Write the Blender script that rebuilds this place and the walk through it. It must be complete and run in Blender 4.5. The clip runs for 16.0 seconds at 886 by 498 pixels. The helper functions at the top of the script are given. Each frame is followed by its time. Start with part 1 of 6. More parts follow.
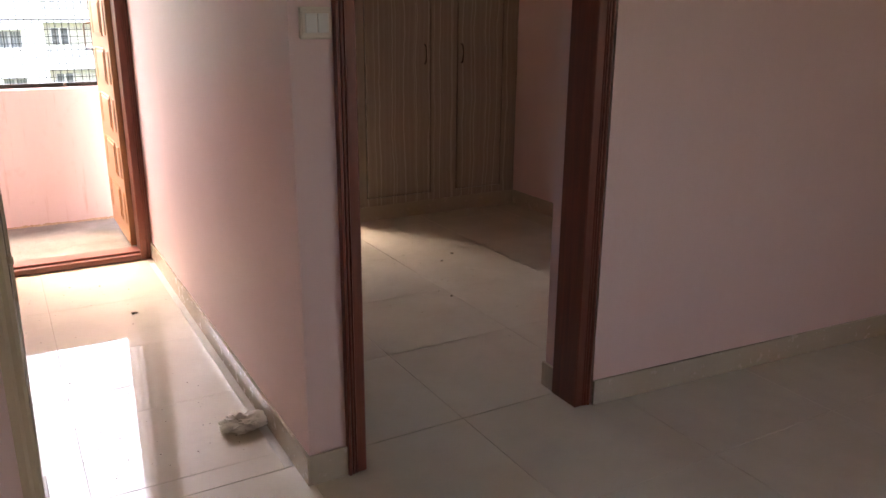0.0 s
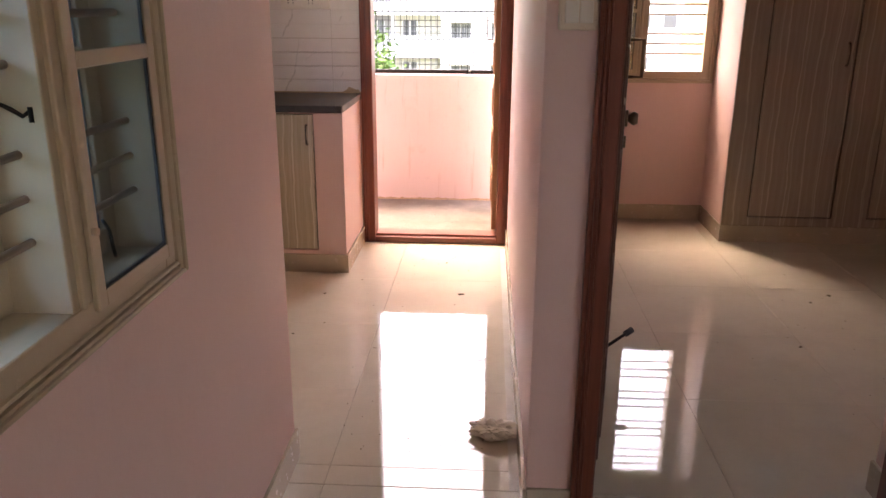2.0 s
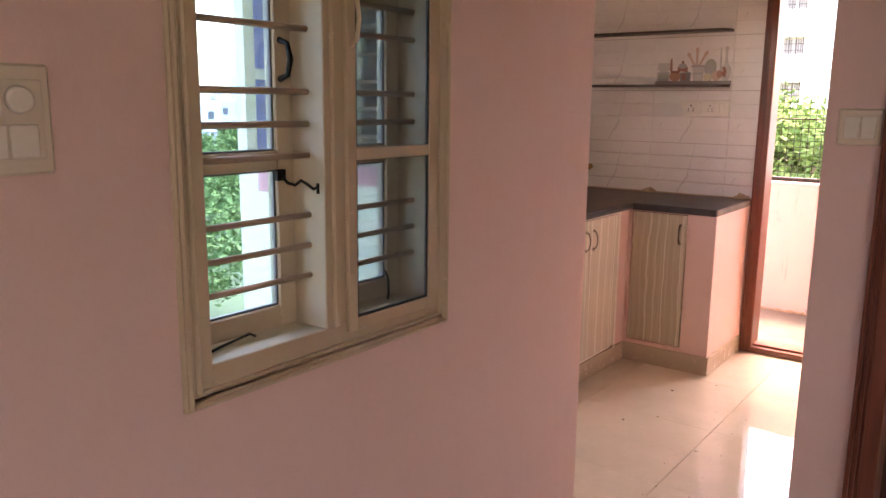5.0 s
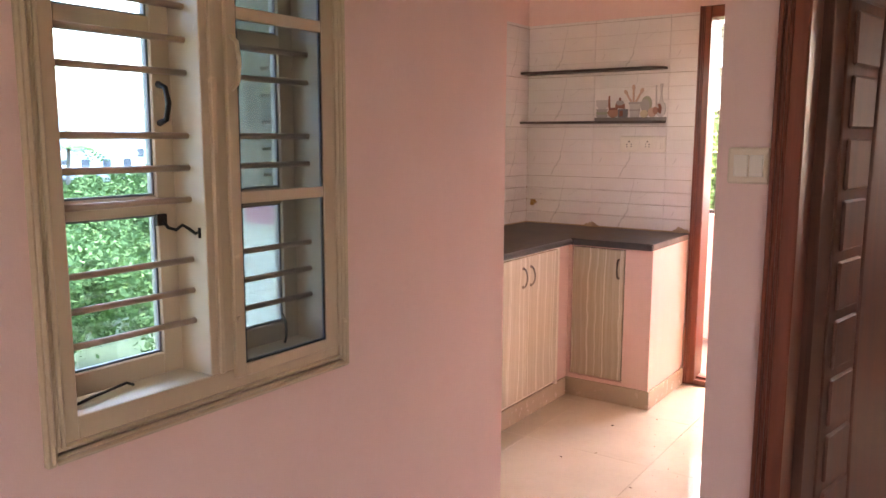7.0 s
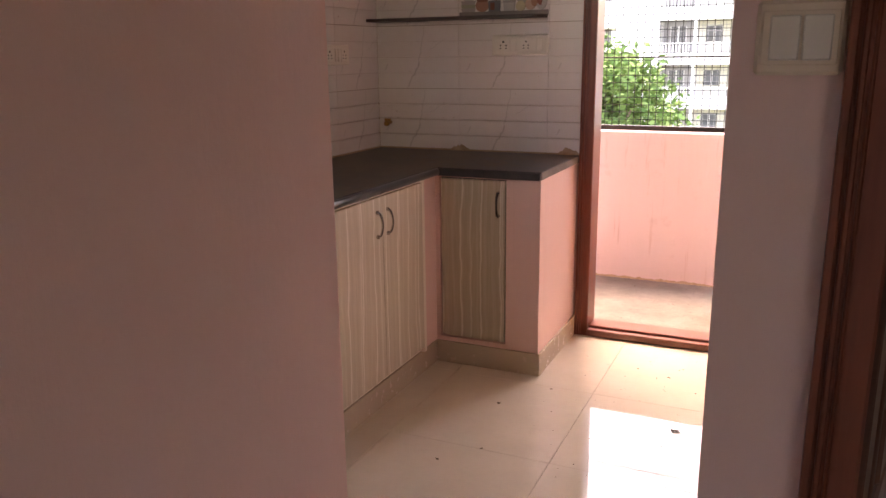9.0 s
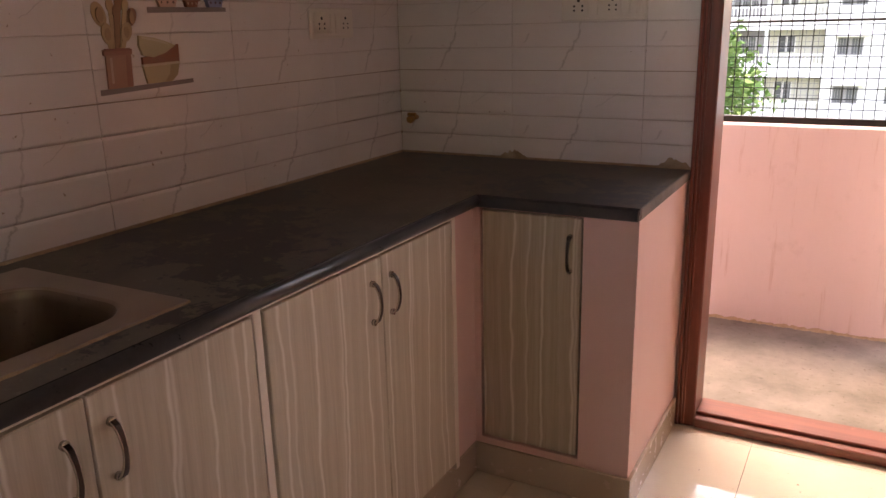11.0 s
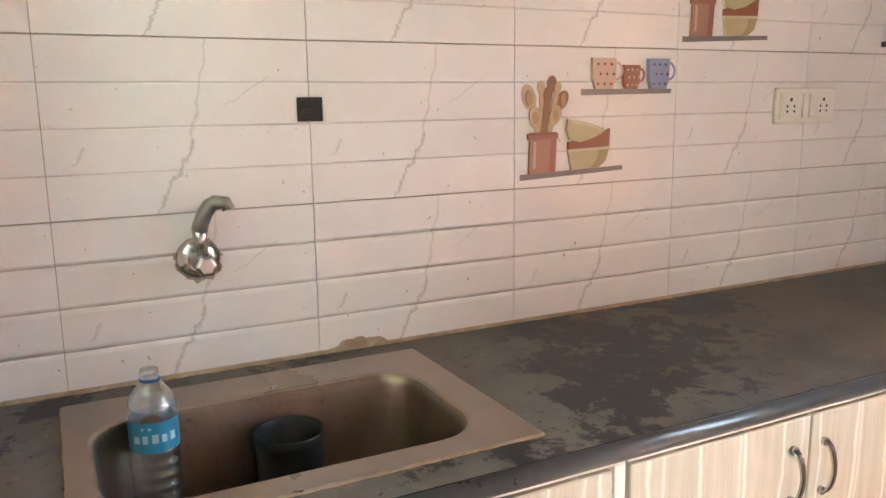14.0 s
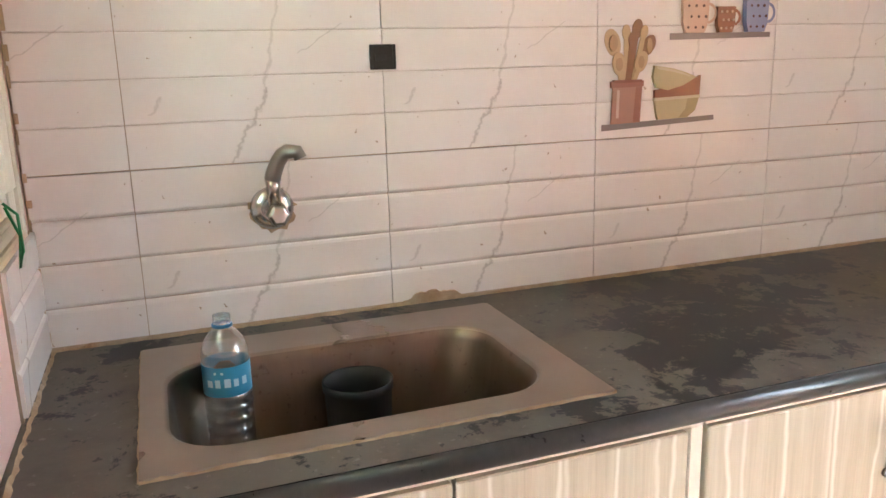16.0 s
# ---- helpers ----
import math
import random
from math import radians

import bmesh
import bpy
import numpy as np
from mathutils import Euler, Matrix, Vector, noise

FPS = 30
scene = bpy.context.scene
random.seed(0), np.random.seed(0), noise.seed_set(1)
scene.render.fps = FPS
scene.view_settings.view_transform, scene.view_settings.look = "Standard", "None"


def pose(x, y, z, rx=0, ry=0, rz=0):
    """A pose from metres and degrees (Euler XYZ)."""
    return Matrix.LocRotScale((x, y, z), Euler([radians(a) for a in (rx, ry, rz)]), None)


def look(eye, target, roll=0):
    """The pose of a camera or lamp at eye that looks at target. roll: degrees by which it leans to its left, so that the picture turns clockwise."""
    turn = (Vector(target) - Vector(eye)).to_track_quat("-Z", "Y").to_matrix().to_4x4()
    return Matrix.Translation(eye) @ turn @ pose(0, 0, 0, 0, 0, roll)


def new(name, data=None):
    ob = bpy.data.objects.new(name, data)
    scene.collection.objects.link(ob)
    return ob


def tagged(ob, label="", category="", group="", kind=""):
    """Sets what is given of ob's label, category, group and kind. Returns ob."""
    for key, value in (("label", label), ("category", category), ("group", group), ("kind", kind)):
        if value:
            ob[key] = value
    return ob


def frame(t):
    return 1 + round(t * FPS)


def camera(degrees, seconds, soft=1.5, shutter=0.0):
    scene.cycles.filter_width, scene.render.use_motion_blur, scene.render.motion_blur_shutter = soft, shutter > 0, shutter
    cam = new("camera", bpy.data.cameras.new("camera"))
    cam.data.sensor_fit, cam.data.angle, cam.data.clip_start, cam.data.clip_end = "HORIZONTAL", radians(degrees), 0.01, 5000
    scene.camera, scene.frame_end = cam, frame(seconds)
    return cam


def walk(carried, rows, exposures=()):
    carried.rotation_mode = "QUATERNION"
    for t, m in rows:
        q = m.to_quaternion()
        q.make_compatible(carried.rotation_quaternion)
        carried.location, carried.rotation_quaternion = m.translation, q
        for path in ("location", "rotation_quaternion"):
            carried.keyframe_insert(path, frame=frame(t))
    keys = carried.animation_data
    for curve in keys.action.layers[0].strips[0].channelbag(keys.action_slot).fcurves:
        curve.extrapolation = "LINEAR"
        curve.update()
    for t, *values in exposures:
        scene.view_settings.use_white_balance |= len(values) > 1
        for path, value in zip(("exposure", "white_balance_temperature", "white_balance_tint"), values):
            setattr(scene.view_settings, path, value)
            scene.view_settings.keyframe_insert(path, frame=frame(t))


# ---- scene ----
cam = camera(59.1, 16.0)
PATH = [
    (0, (0.517, 1.251, 1.373), (1.464, 2.913, 0.789), 0.4),
    (0.5, (0.58, 1.315, 1.363), (1.325, 3.079, 0.785), -0.0),
    (1, (0.703, 1.378, 1.34), (1.234, 3.221, 0.774), -1.5),
    (1.5, (0.863, 1.384, 1.342), (1.097, 3.28, 0.75), -1.5),
    (2, (1.063, 1.38, 1.359), (0.956, 3.284, 0.757), 0.3),
    (2.5, (1.149, 1.488, 1.336), (0.801, 3.376, 0.772), 1.6),
    (3, (1.229, 1.506, 1.35), (0.578, 3.328, 0.843), 2.0),
    (3.5, (1.381, 1.46, 1.356), (0.457, 3.159, 0.846), 1.4),
    (4, (1.457, 1.391, 1.348), (0.398, 3.01, 0.841), 0.7),
    (4.5, (1.512, 1.303, 1.369), (0.338, 2.866, 0.947), 0.1),
    (7, (1.694, 1.412, 1.399), (0.567, 3.04, 1.117), 0.2),
    (7.5, (1.533, 1.571, 1.386), (0.576, 3.295, 1.051), -0.6),
    (8, (1.415, 1.761, 1.36), (0.569, 3.53, 0.968), -1.1),
    (10.5, (0.973, 3.104, 1.316), (0.174, 4.85, 0.756), -0.9),
    (11, (0.831, 3.328, 1.32), (-0.1, 5.009, 0.768), -1.4),
    (11.5, (0.768, 3.505, 1.321), (-0.4, 5.043, 0.801), -1.2),
    (12, (0.772, 3.644, 1.333), (-0.654, 4.95, 0.82), -0.5),
    (12.5, (0.77, 3.656, 1.331), (-0.749, 4.84, 0.792), -1.1),
    (13, (0.747, 3.628, 1.325), (-0.847, 4.716, 0.8), -1.9),
    (13.5, (0.726, 3.616, 1.331), (-0.945, 4.598, 0.838), -1.8),
    (14, (0.724, 3.614, 1.35), (-1.029, 4.503, 0.983), -0.8),
    (14.5, (0.737, 3.622, 1.375), (-1.096, 4.396, 1.169), -0.0),
    (15, (0.734, 3.618, 1.377), (-1.143, 4.28, 1.177), -0.0),
    (15.5, (0.723, 3.637, 1.337), (-1.146, 4.243, 0.963), -1.0),
    (16, (0.709, 3.656, 1.324), (-1.12, 4.322, 0.867), -1.6),
]
EXPOSURE = [(0.0, 4.5, 7600, 19), (1.5, 4.57, 7950, 23), (2.5, 4.42, 9100, 32), (3.0, 4.33, 10000, 38), (4.0, 4.75, 9300, 38), (4.5, 4.87, 9100, 37), (7.0, 5.52, 8650, 34), (8.0, 5.0, 8700, 33),
            (10.5, 3.68, 8100, 26), (11.0, 3.75, 8300, 26), (11.5, 4.22, 8600, 26), (12.0, 5.35, 7300, 12), (12.5, 5.9, 6820, 4), (13.0, 6.15, 6500, 1), (14.0, 6.2, 6500, 1), (15.0, 6.1, 6600, 1), (16.0, 6.15, 6650, 1)]
walk(cam, [(t, look(eye, target, roll)) for t, eye, target, roll in PATH], EXPOSURE)

# ---- daylight: a bright hazy sky and a weak, wide sun ----
world = bpy.data.worlds.new("world")
scene.world = world
world.use_nodes = True
wn = world.node_tree
sky = wn.nodes.new("ShaderNodeTexSky")
sky.sky_type, sky.sun_disc = "NISHITA", False
SUN_ELEVATION, SUN_ROTATION = radians(64), radians(-28)
sky.sun_elevation, sky.sun_rotation = SUN_ELEVATION, SUN_ROTATION
sky.air_density, sky.dust_density, sky.ozone_density = 1.0, 4.0, 1.0
wn.links.new(sky.outputs[0], wn.nodes["Background"].inputs[0])
wn.nodes["Background"].inputs[1].default_value = 0.15
sun = new("sun", bpy.data.lights.new("sun", "SUN"))
sun.data.energy, sun.data.angle, sun.data.color = 0.12, radians(30), (1.0, 0.95, 0.88)
sun.matrix_world = look((math.sin(SUN_ROTATION) * 20, math.cos(SUN_ROTATION) * 20, 20 * math.tan(SUN_ELEVATION)), (0, 0, 0))


# ---- materials ----
class Nodes:
    """A principled material whose nodes are added by name."""

    def __init__(self, name, color=(0.8, 0.8, 0.8), rough=0.5, metal=0.0):
        self.mat = bpy.data.materials.new(name)
        self.mat.use_nodes = True
        self.tree = self.mat.node_tree
        self.bsdf = self.tree.nodes["Principled BSDF"]
        self.set("Base Color", (*color, 1))
        self.set("Roughness", rough)
        self.set("Metallic", metal)
        self.coord = self.tree.nodes.new("ShaderNodeTexCoord").outputs["Object"]

    def set(self, key, value):
        if isinstance(value, bpy.types.NodeSocket):
            self.tree.links.new(value, self.bsdf.inputs[key])
        else:
            self.bsdf.inputs[key].default_value = value

    def link(self, node, key, value):
        if isinstance(value, bpy.types.NodeSocket):
            self.tree.links.new(value, node.inputs[key])
        else:
            node.inputs[key].default_value = value

    def scaled(self, scale, offset=(0, 0, 0)):
        n = self.tree.nodes.new("ShaderNodeMapping")
        n.inputs["Scale"].default_value, n.inputs["Location"].default_value = scale, offset
        self.tree.links.new(self.coord, n.inputs["Vector"])
        return n.outputs[0]

    def world_coord(self):
        return self.tree.nodes.new("ShaderNodeNewGeometry").outputs["Position"]

    def noise(self, scale, detail=4, rough=0.55, vector=None, distort=0.0):
        n = self.tree.nodes.new("ShaderNodeTexNoise")
        self.link(n, "Vector", self.coord if vector is None else vector)
        n.inputs["Scale"].default_value, n.inputs["Detail"].default_value = scale, detail
        n.inputs["Roughness"].default_value, n.inputs["Distortion"].default_value = rough, distort
        return n.outputs[0]

    def ramp(self, value, stops):
        n = self.tree.nodes.new("ShaderNodeValToRGB")
        self.link(n, "Fac", value)
        e = n.color_ramp.elements
        while len(e) < len(stops):
            e.new(0.5)
        for k, (p, c) in zip(e, stops):
            k.position = p
            k.color = (c, c, c, 1) if isinstance(c, (int, float)) else (*c, 1)
        return n.outputs[0]

    def mix(self, fac, a, b, mode="MIX"):
        n = self.tree.nodes.new("ShaderNodeMix")
        n.data_type, n.blend_type = "RGBA", mode
        self.link(n, 0, fac)
        for key, v in ((6, a), (7, b)):
            self.link(n, key, v if isinstance(v, bpy.types.NodeSocket) else (*v, 1))
        return n.outputs[2]

    def math(self, op, a, b=0.0, c=0.0):
        n = self.tree.nodes.new("ShaderNodeMath")
        n.operation = op
        for k, v in enumerate((a, b, c)):
            self.link(n, k, v)
        return n.outputs[0]

    def xyz(self, vector=None):
        n = self.tree.nodes.new("ShaderNodeSeparateXYZ")
        self.link(n, 0, self.coord if vector is None else vector)
        return n.outputs

    def piece(self):
        return self.tree.nodes.new("ShaderNodeObjectInfo").outputs["Random"]

    def bump(self, height, strength=0.2, distance=0.01):
        n = self.tree.nodes.new("ShaderNodeBump")
        self.link(n, "Height", height)
        n.inputs["Strength"].default_value, n.inputs["Distance"].default_value = strength, distance
        self.set("Normal", n.outputs[0])


def paint(name, color, dirt, rough=0.55, streak=0.12, drips=0.0):
    m = Nodes(name, color, rough)
    w = m.world_coord()
    s = m.tree.nodes.new("ShaderNodeMapping")
    s.inputs["Scale"].default_value = (6, 6, 0.9)
    m.tree.links.new(w, s.inputs["Vector"])
    blotch = m.ramp(m.noise(1.3, 5, 0.6, w), [(0.35, 0.0), (0.75, 1.0)])
    strokes = m.ramp(m.noise(3.0, 6, 0.65, s.outputs[0]), [(0.35, 0.0), (0.7, 1.0)])
    c = m.mix(m.math("MULTIPLY", blotch, 0.22), color, dirt)
    c = m.mix(m.math("MULTIPLY", strokes, streak), c, tuple(min(1, v * 1.12) for v in color))
    specks = m.ramp(m.noise(38, 2, 0.5, w), [(0.74, 0.0), (0.80, 1.0)])
    c = m.mix(m.math("MULTIPLY", specks, 0.18), c, dirt)
    if drips:
        d = m.tree.nodes.new("ShaderNodeMapping")
        d.inputs["Scale"].default_value = (16, 16, 1.1)
        m.tree.links.new(w, d.inputs["Vector"])
        runs = m.ramp(m.noise(1.6, 5, 0.7, d.outputs[0]), [(0.60, 0.0), (0.70, 1.0)])
        patches = m.ramp(m.noise(7, 6, 0.7, w), [(0.58, 0.0), (0.68, 1.0)])
        c = m.mix(m.math("MULTIPLY", runs, drips), c, (0.42, 0.22, 0.16))
        c = m.mix(m.math("MULTIPLY", patches, drips), c, dirt)
    m.set("Base Color", c)
    m.set("Roughness", m.math("ADD", m.math("MULTIPLY", blotch, 0.12), rough - 0.06))
    m.bump(m.math("ADD", m.noise(55, 4, 0.6, w), m.math("MULTIPLY", strokes, 0.6)), 0.16, 0.004)
    return m.mat


PINK = paint("pink_emulsion", (0.75, 0.54, 0.485), (0.625, 0.415, 0.36))
PINK_OUT = paint("pink_exterior_paint", (0.72, 0.605, 0.60), (0.57, 0.45, 0.43), 0.8, 0.2, 0.35)
CREAM_OUT = paint("cream_exterior_paint", (0.72, 0.70, 0.56), (0.55, 0.52, 0.40), 0.8)
ROSE_OUT = paint("rose_exterior_band", (0.62, 0.28, 0.30), (0.5, 0.24, 0.25), 0.8)
CEILING = paint("white_ceiling_paint", (0.78, 0.75, 0.72), (0.68, 0.64, 0.6))


def vitrified():
    m = Nodes("ivory_vitrified_tile", (0.66, 0.60, 0.48), 0.1)
    w = m.world_coord()
    cloud = m.noise(2.2, 6, 0.6, w)
    c = m.mix(m.ramp(cloud, [(0.3, 0.0), (0.7, 1.0)]), (0.60, 0.54, 0.42), (0.69, 0.63, 0.51))
    c = m.mix(m.math("MULTIPLY", m.piece(), 0.05), c, (0.54, 0.49, 0.38))
    dust = m.ramp(m.noise(9, 8, 0.7, w), [(0.5, 0.0), (0.78, 1.0)])
    c = m.mix(m.math("MULTIPLY", dust, 0.28), c, (0.50, 0.45, 0.36))
    grit = m.ramp(m.noise(120, 2, 0.5, w), [(0.76, 0.0), (0.80, 1.0)])
    c = m.mix(m.math("MULTIPLY", grit, 0.5), c, (0.22, 0.19, 0.15))
    m.set("Base Color", c)
    m.set("Roughness", m.math("ADD", m.math("MULTIPLY", dust, 0.10), 0.022))
    m.bump(m.noise(4.5, 3, 0.5, w), 0.015, 0.004)
    return m.mat


FLOOR_TILE = vitrified()


def beige_skirting():
    m = Nodes("beige_skirting_tile", (0.50, 0.43, 0.32), 0.25)
    w = m.world_coord()
    c = m.mix(m.noise(5, 6, 0.6, w), (0.44, 0.37, 0.27), (0.56, 0.48, 0.37))
    drips = m.ramp(m.noise(26, 4, 0.6, w), [(0.62, 0.0), (0.72, 1.0)])
    m.set("Base Color", m.mix(m.math("MULTIPLY", drips, 0.4), c, (0.62, 0.45, 0.38)))
    m.set("Roughness", m.math("ADD", m.math("MULTIPLY", drips, 0.3), 0.25))
    return m.mat


SKIRTING = beige_skirting()


def concrete(name, a, b, scale=3.0):
    m = Nodes(name, a, 0.85)
    w = m.world_coord()
    c = m.mix(m.ramp(m.noise(scale, 8, 0.65, w), [(0.3, 0.0), (0.72, 1.0)]), a, b)
    spots = m.ramp(m.noise(scale * 14, 4, 0.6, w), [(0.6, 0.0), (0.7, 1.0)])
    m.set("Base Color", m.mix(m.math("MULTIPLY", spots, 0.5), c, tuple(v * 0.55 for v in a)))
    m.bump(m.noise(scale * 12, 6, 0.65, w), 0.4, 0.006)
    return m.mat


CONCRETE = concrete("dusty_cement", (0.105, 0.09, 0.074), (0.27, 0.238, 0.205))
GROUT = concrete("brown_grout", (0.33, 0.25, 0.18), (0.47, 0.38, 0.28), 12)
MORTAR = concrete("old_mortar", (0.30, 0.205, 0.125), (0.52, 0.40, 0.27), 22)


STRIP = concrete("pale_floor_strip", (0.56, 0.53, 0.46), (0.66, 0.63, 0.56), 10)


def wood(name, dark, light, rough, axis=2, scale=1.0, gloss=0.0):
    m = Nodes(name, light, rough)
    stretch = [14 * scale] * 3
    stretch[axis] = 0.7 * scale
    grain = m.noise(2.4, 7, 0.62, m.scaled(stretch), 0.7)
    c = m.mix(m.ramp(grain, [(0.3, 0.0), (0.7, 1.0)]), dark, light)
    wear = m.ramp(m.noise(30, 3, 0.6), [(0.68, 0.0), (0.76, 1.0)])
    m.set("Base Color", m.mix(m.math("MULTIPLY", wear, 0.25), c, tuple(min(1, v * 1.9) for v in light)))
    m.set("Roughness", m.math("ADD", m.math("MULTIPLY", grain, 0.2), rough - 0.1))
    m.set("Coat Weight", gloss)
    m.bump(grain, 0.12, 0.003)
    return m.mat


FRAME_WOOD = wood("red_brown_polished_frame_wood", (0.115, 0.027, 0.014), (0.225, 0.060, 0.030), 0.40, 2, 1.0, 0.12)
SILL_WOOD = wood("red_brown_polished_sill_wood", (0.12, 0.03, 0.018), (0.24, 0.07, 0.04), 0.4, 0, 1.0, 0.2)
DARK_DOOR = wood("dark_polished_door_wood", (0.070, 0.030, 0.020), (0.145, 0.063, 0.040), 0.52, 2, 1.0, 0.04)
TAN_DOOR = wood("tan_flush_door_wood", (0.36, 0.17, 0.075), (0.47, 0.25, 0.12), 0.45, 2, 1.0, 0.1)
CREAM_WOOD = wood("cream_painted_wood", (0.505, 0.405, 0.280), (0.545, 0.440, 0.305), 0.42, 2, 0.5)
WHITE_WOOD = wood("off_white_painted_wood", (0.60, 0.56, 0.46), (0.70, 0.66, 0.56), 0.5, 2, 0.6)
BAR_PAINT = wood("brown_grey_painted_bar", (0.36, 0.255, 0.185), (0.42, 0.30, 0.22), 0.45, 2, 0.5)
GASKET = Nodes("dark_glazing_putty", (0.10, 0.11, 0.12), 0.6).mat


def laminate(name, base_a, base_b, line, along):
    """Pale veneer print with fine grain and wavy light lines running up the door; along: the axis across the door."""
    m = Nodes(name, base_a, 0.42)
    x = m.xyz()[along]
    z = m.xyz()[2]
    fine = [60.0] * 3
    fine[2] = 1.6
    grain = m.noise(3, 6, 0.65, m.scaled(fine), 0.3)
    c = m.mix(m.ramp(grain, [(0.3, 0.0), (0.72, 1.0)]), base_a, base_b)
    bend = [2.2] * 3
    bend[2] = 1.3
    sway = m.math("MULTIPLY", m.math("SUBTRACT", m.noise(1.6, 4, 0.6, m.scaled(bend)), 0.5), 0.075)
    u = m.math("ADD", x, sway)
    for period, phase, width, strength in ((0.091, 0.013, 0.022, 0.85), (0.147, 0.052, 0.013, 0.55), (0.037, 0.03, 0.10, 0.14)):
        f = m.math("FRACT", m.math("DIVIDE", m.math("ADD", u, phase + 4), period))
        d = m.math("ABSOLUTE", m.math("SUBTRACT", f, 0.5))
        lines = m.ramp(d, [(0.0, 1.0), (width, 0.75), (width * 2.6, 0.0)])
        c = m.mix(m.math("MULTIPLY", lines, strength), c, line)
    m.set("Base Color", c)
    m.bump(grain, 0.08, 0.002)
    return m.mat


# One print in three tones: wardrobe darkest, narrow cupboard between, base cabinets palest.
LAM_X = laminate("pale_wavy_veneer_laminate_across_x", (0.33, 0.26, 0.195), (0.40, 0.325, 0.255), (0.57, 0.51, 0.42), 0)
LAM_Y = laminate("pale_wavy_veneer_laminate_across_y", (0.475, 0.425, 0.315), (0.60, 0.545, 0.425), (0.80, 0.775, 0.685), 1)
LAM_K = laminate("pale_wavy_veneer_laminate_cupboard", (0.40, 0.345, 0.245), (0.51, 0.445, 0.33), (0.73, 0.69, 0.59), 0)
CREAM_EDGE = Nodes("cream_edge_band", (0.80, 0.74, 0.64), 0.45).mat


def granite():
    """Black granite under a film of dried dust, with dark wiped and splashed patches."""
    m = Nodes("black_granite_dusty", (0.02, 0.02, 0.02), 0.3)
    w = m.world_coord()
    up = m.math("GREATER_THAN", m.xyz(m.tree.nodes.new("ShaderNodeNewGeometry").outputs["Normal"])[2], 0.9)
    where = m.ramp(m.noise(2.6, 3, 0.5, w), [(0.42, 0.0), (0.62, 0.17)])
    patch = m.ramp(m.math("ADD", m.noise(11, 10, 0.74, w, 0.25), where), [(0.615, 0.0), (0.64, 1.0)])
    drops = m.ramp(m.math("ADD", m.noise(46, 3, 0.5, w), m.math("MULTIPLY", where, 0.5)), [(0.70, 0.0), (0.74, 1.0)])
    wet = m.math("MAXIMUM", patch, m.math("MULTIPLY", drops, 0.8))
    film = m.ramp(m.noise(4.2, 8, 0.66, w, 0.3), [(0.30, 0.38), (0.52, 0.86), (0.70, 1.0)])
    cover = m.math("MULTIPLY", m.math("MULTIPLY", film, up), m.math("SUBTRACT", 1.0, m.math("MULTIPLY", wet, 0.93)))
    c = m.mix(cover, (0.016, 0.0162, 0.017), (0.165, 0.146, 0.124))
    pale = m.ramp(m.noise(75, 4, 0.65, w), [(0.62, 0.0), (0.70, 1.0)])
    c = m.mix(m.math("MULTIPLY", m.math("MULTIPLY", pale, cover), 0.5), c, (0.30, 0.28, 0.25))
    m.set("Base Color", c)
    m.set("Specular IOR Level", 0.16)
    m.set("Roughness", m.math("ADD", m.math("MULTIPLY", cover, 0.26), 0.36))
    return m.mat


def polished_edge():
    m = Nodes("dusty_polished_granite_edge", (0.03, 0.031, 0.033), 0.3)
    w = m.world_coord()
    film = m.ramp(m.noise(14, 7, 0.7, w), [(0.35, 0.0), (0.7, 1.0)])
    m.set("Base Color", m.mix(film, (0.030, 0.031, 0.033), (0.058, 0.056, 0.054)))
    m.set("Roughness", m.math("ADD", m.math("MULTIPLY", film, 0.06), 0.27))
    return m.mat


GRANITE_EDGE = polished_edge()
GRANITE = granite()


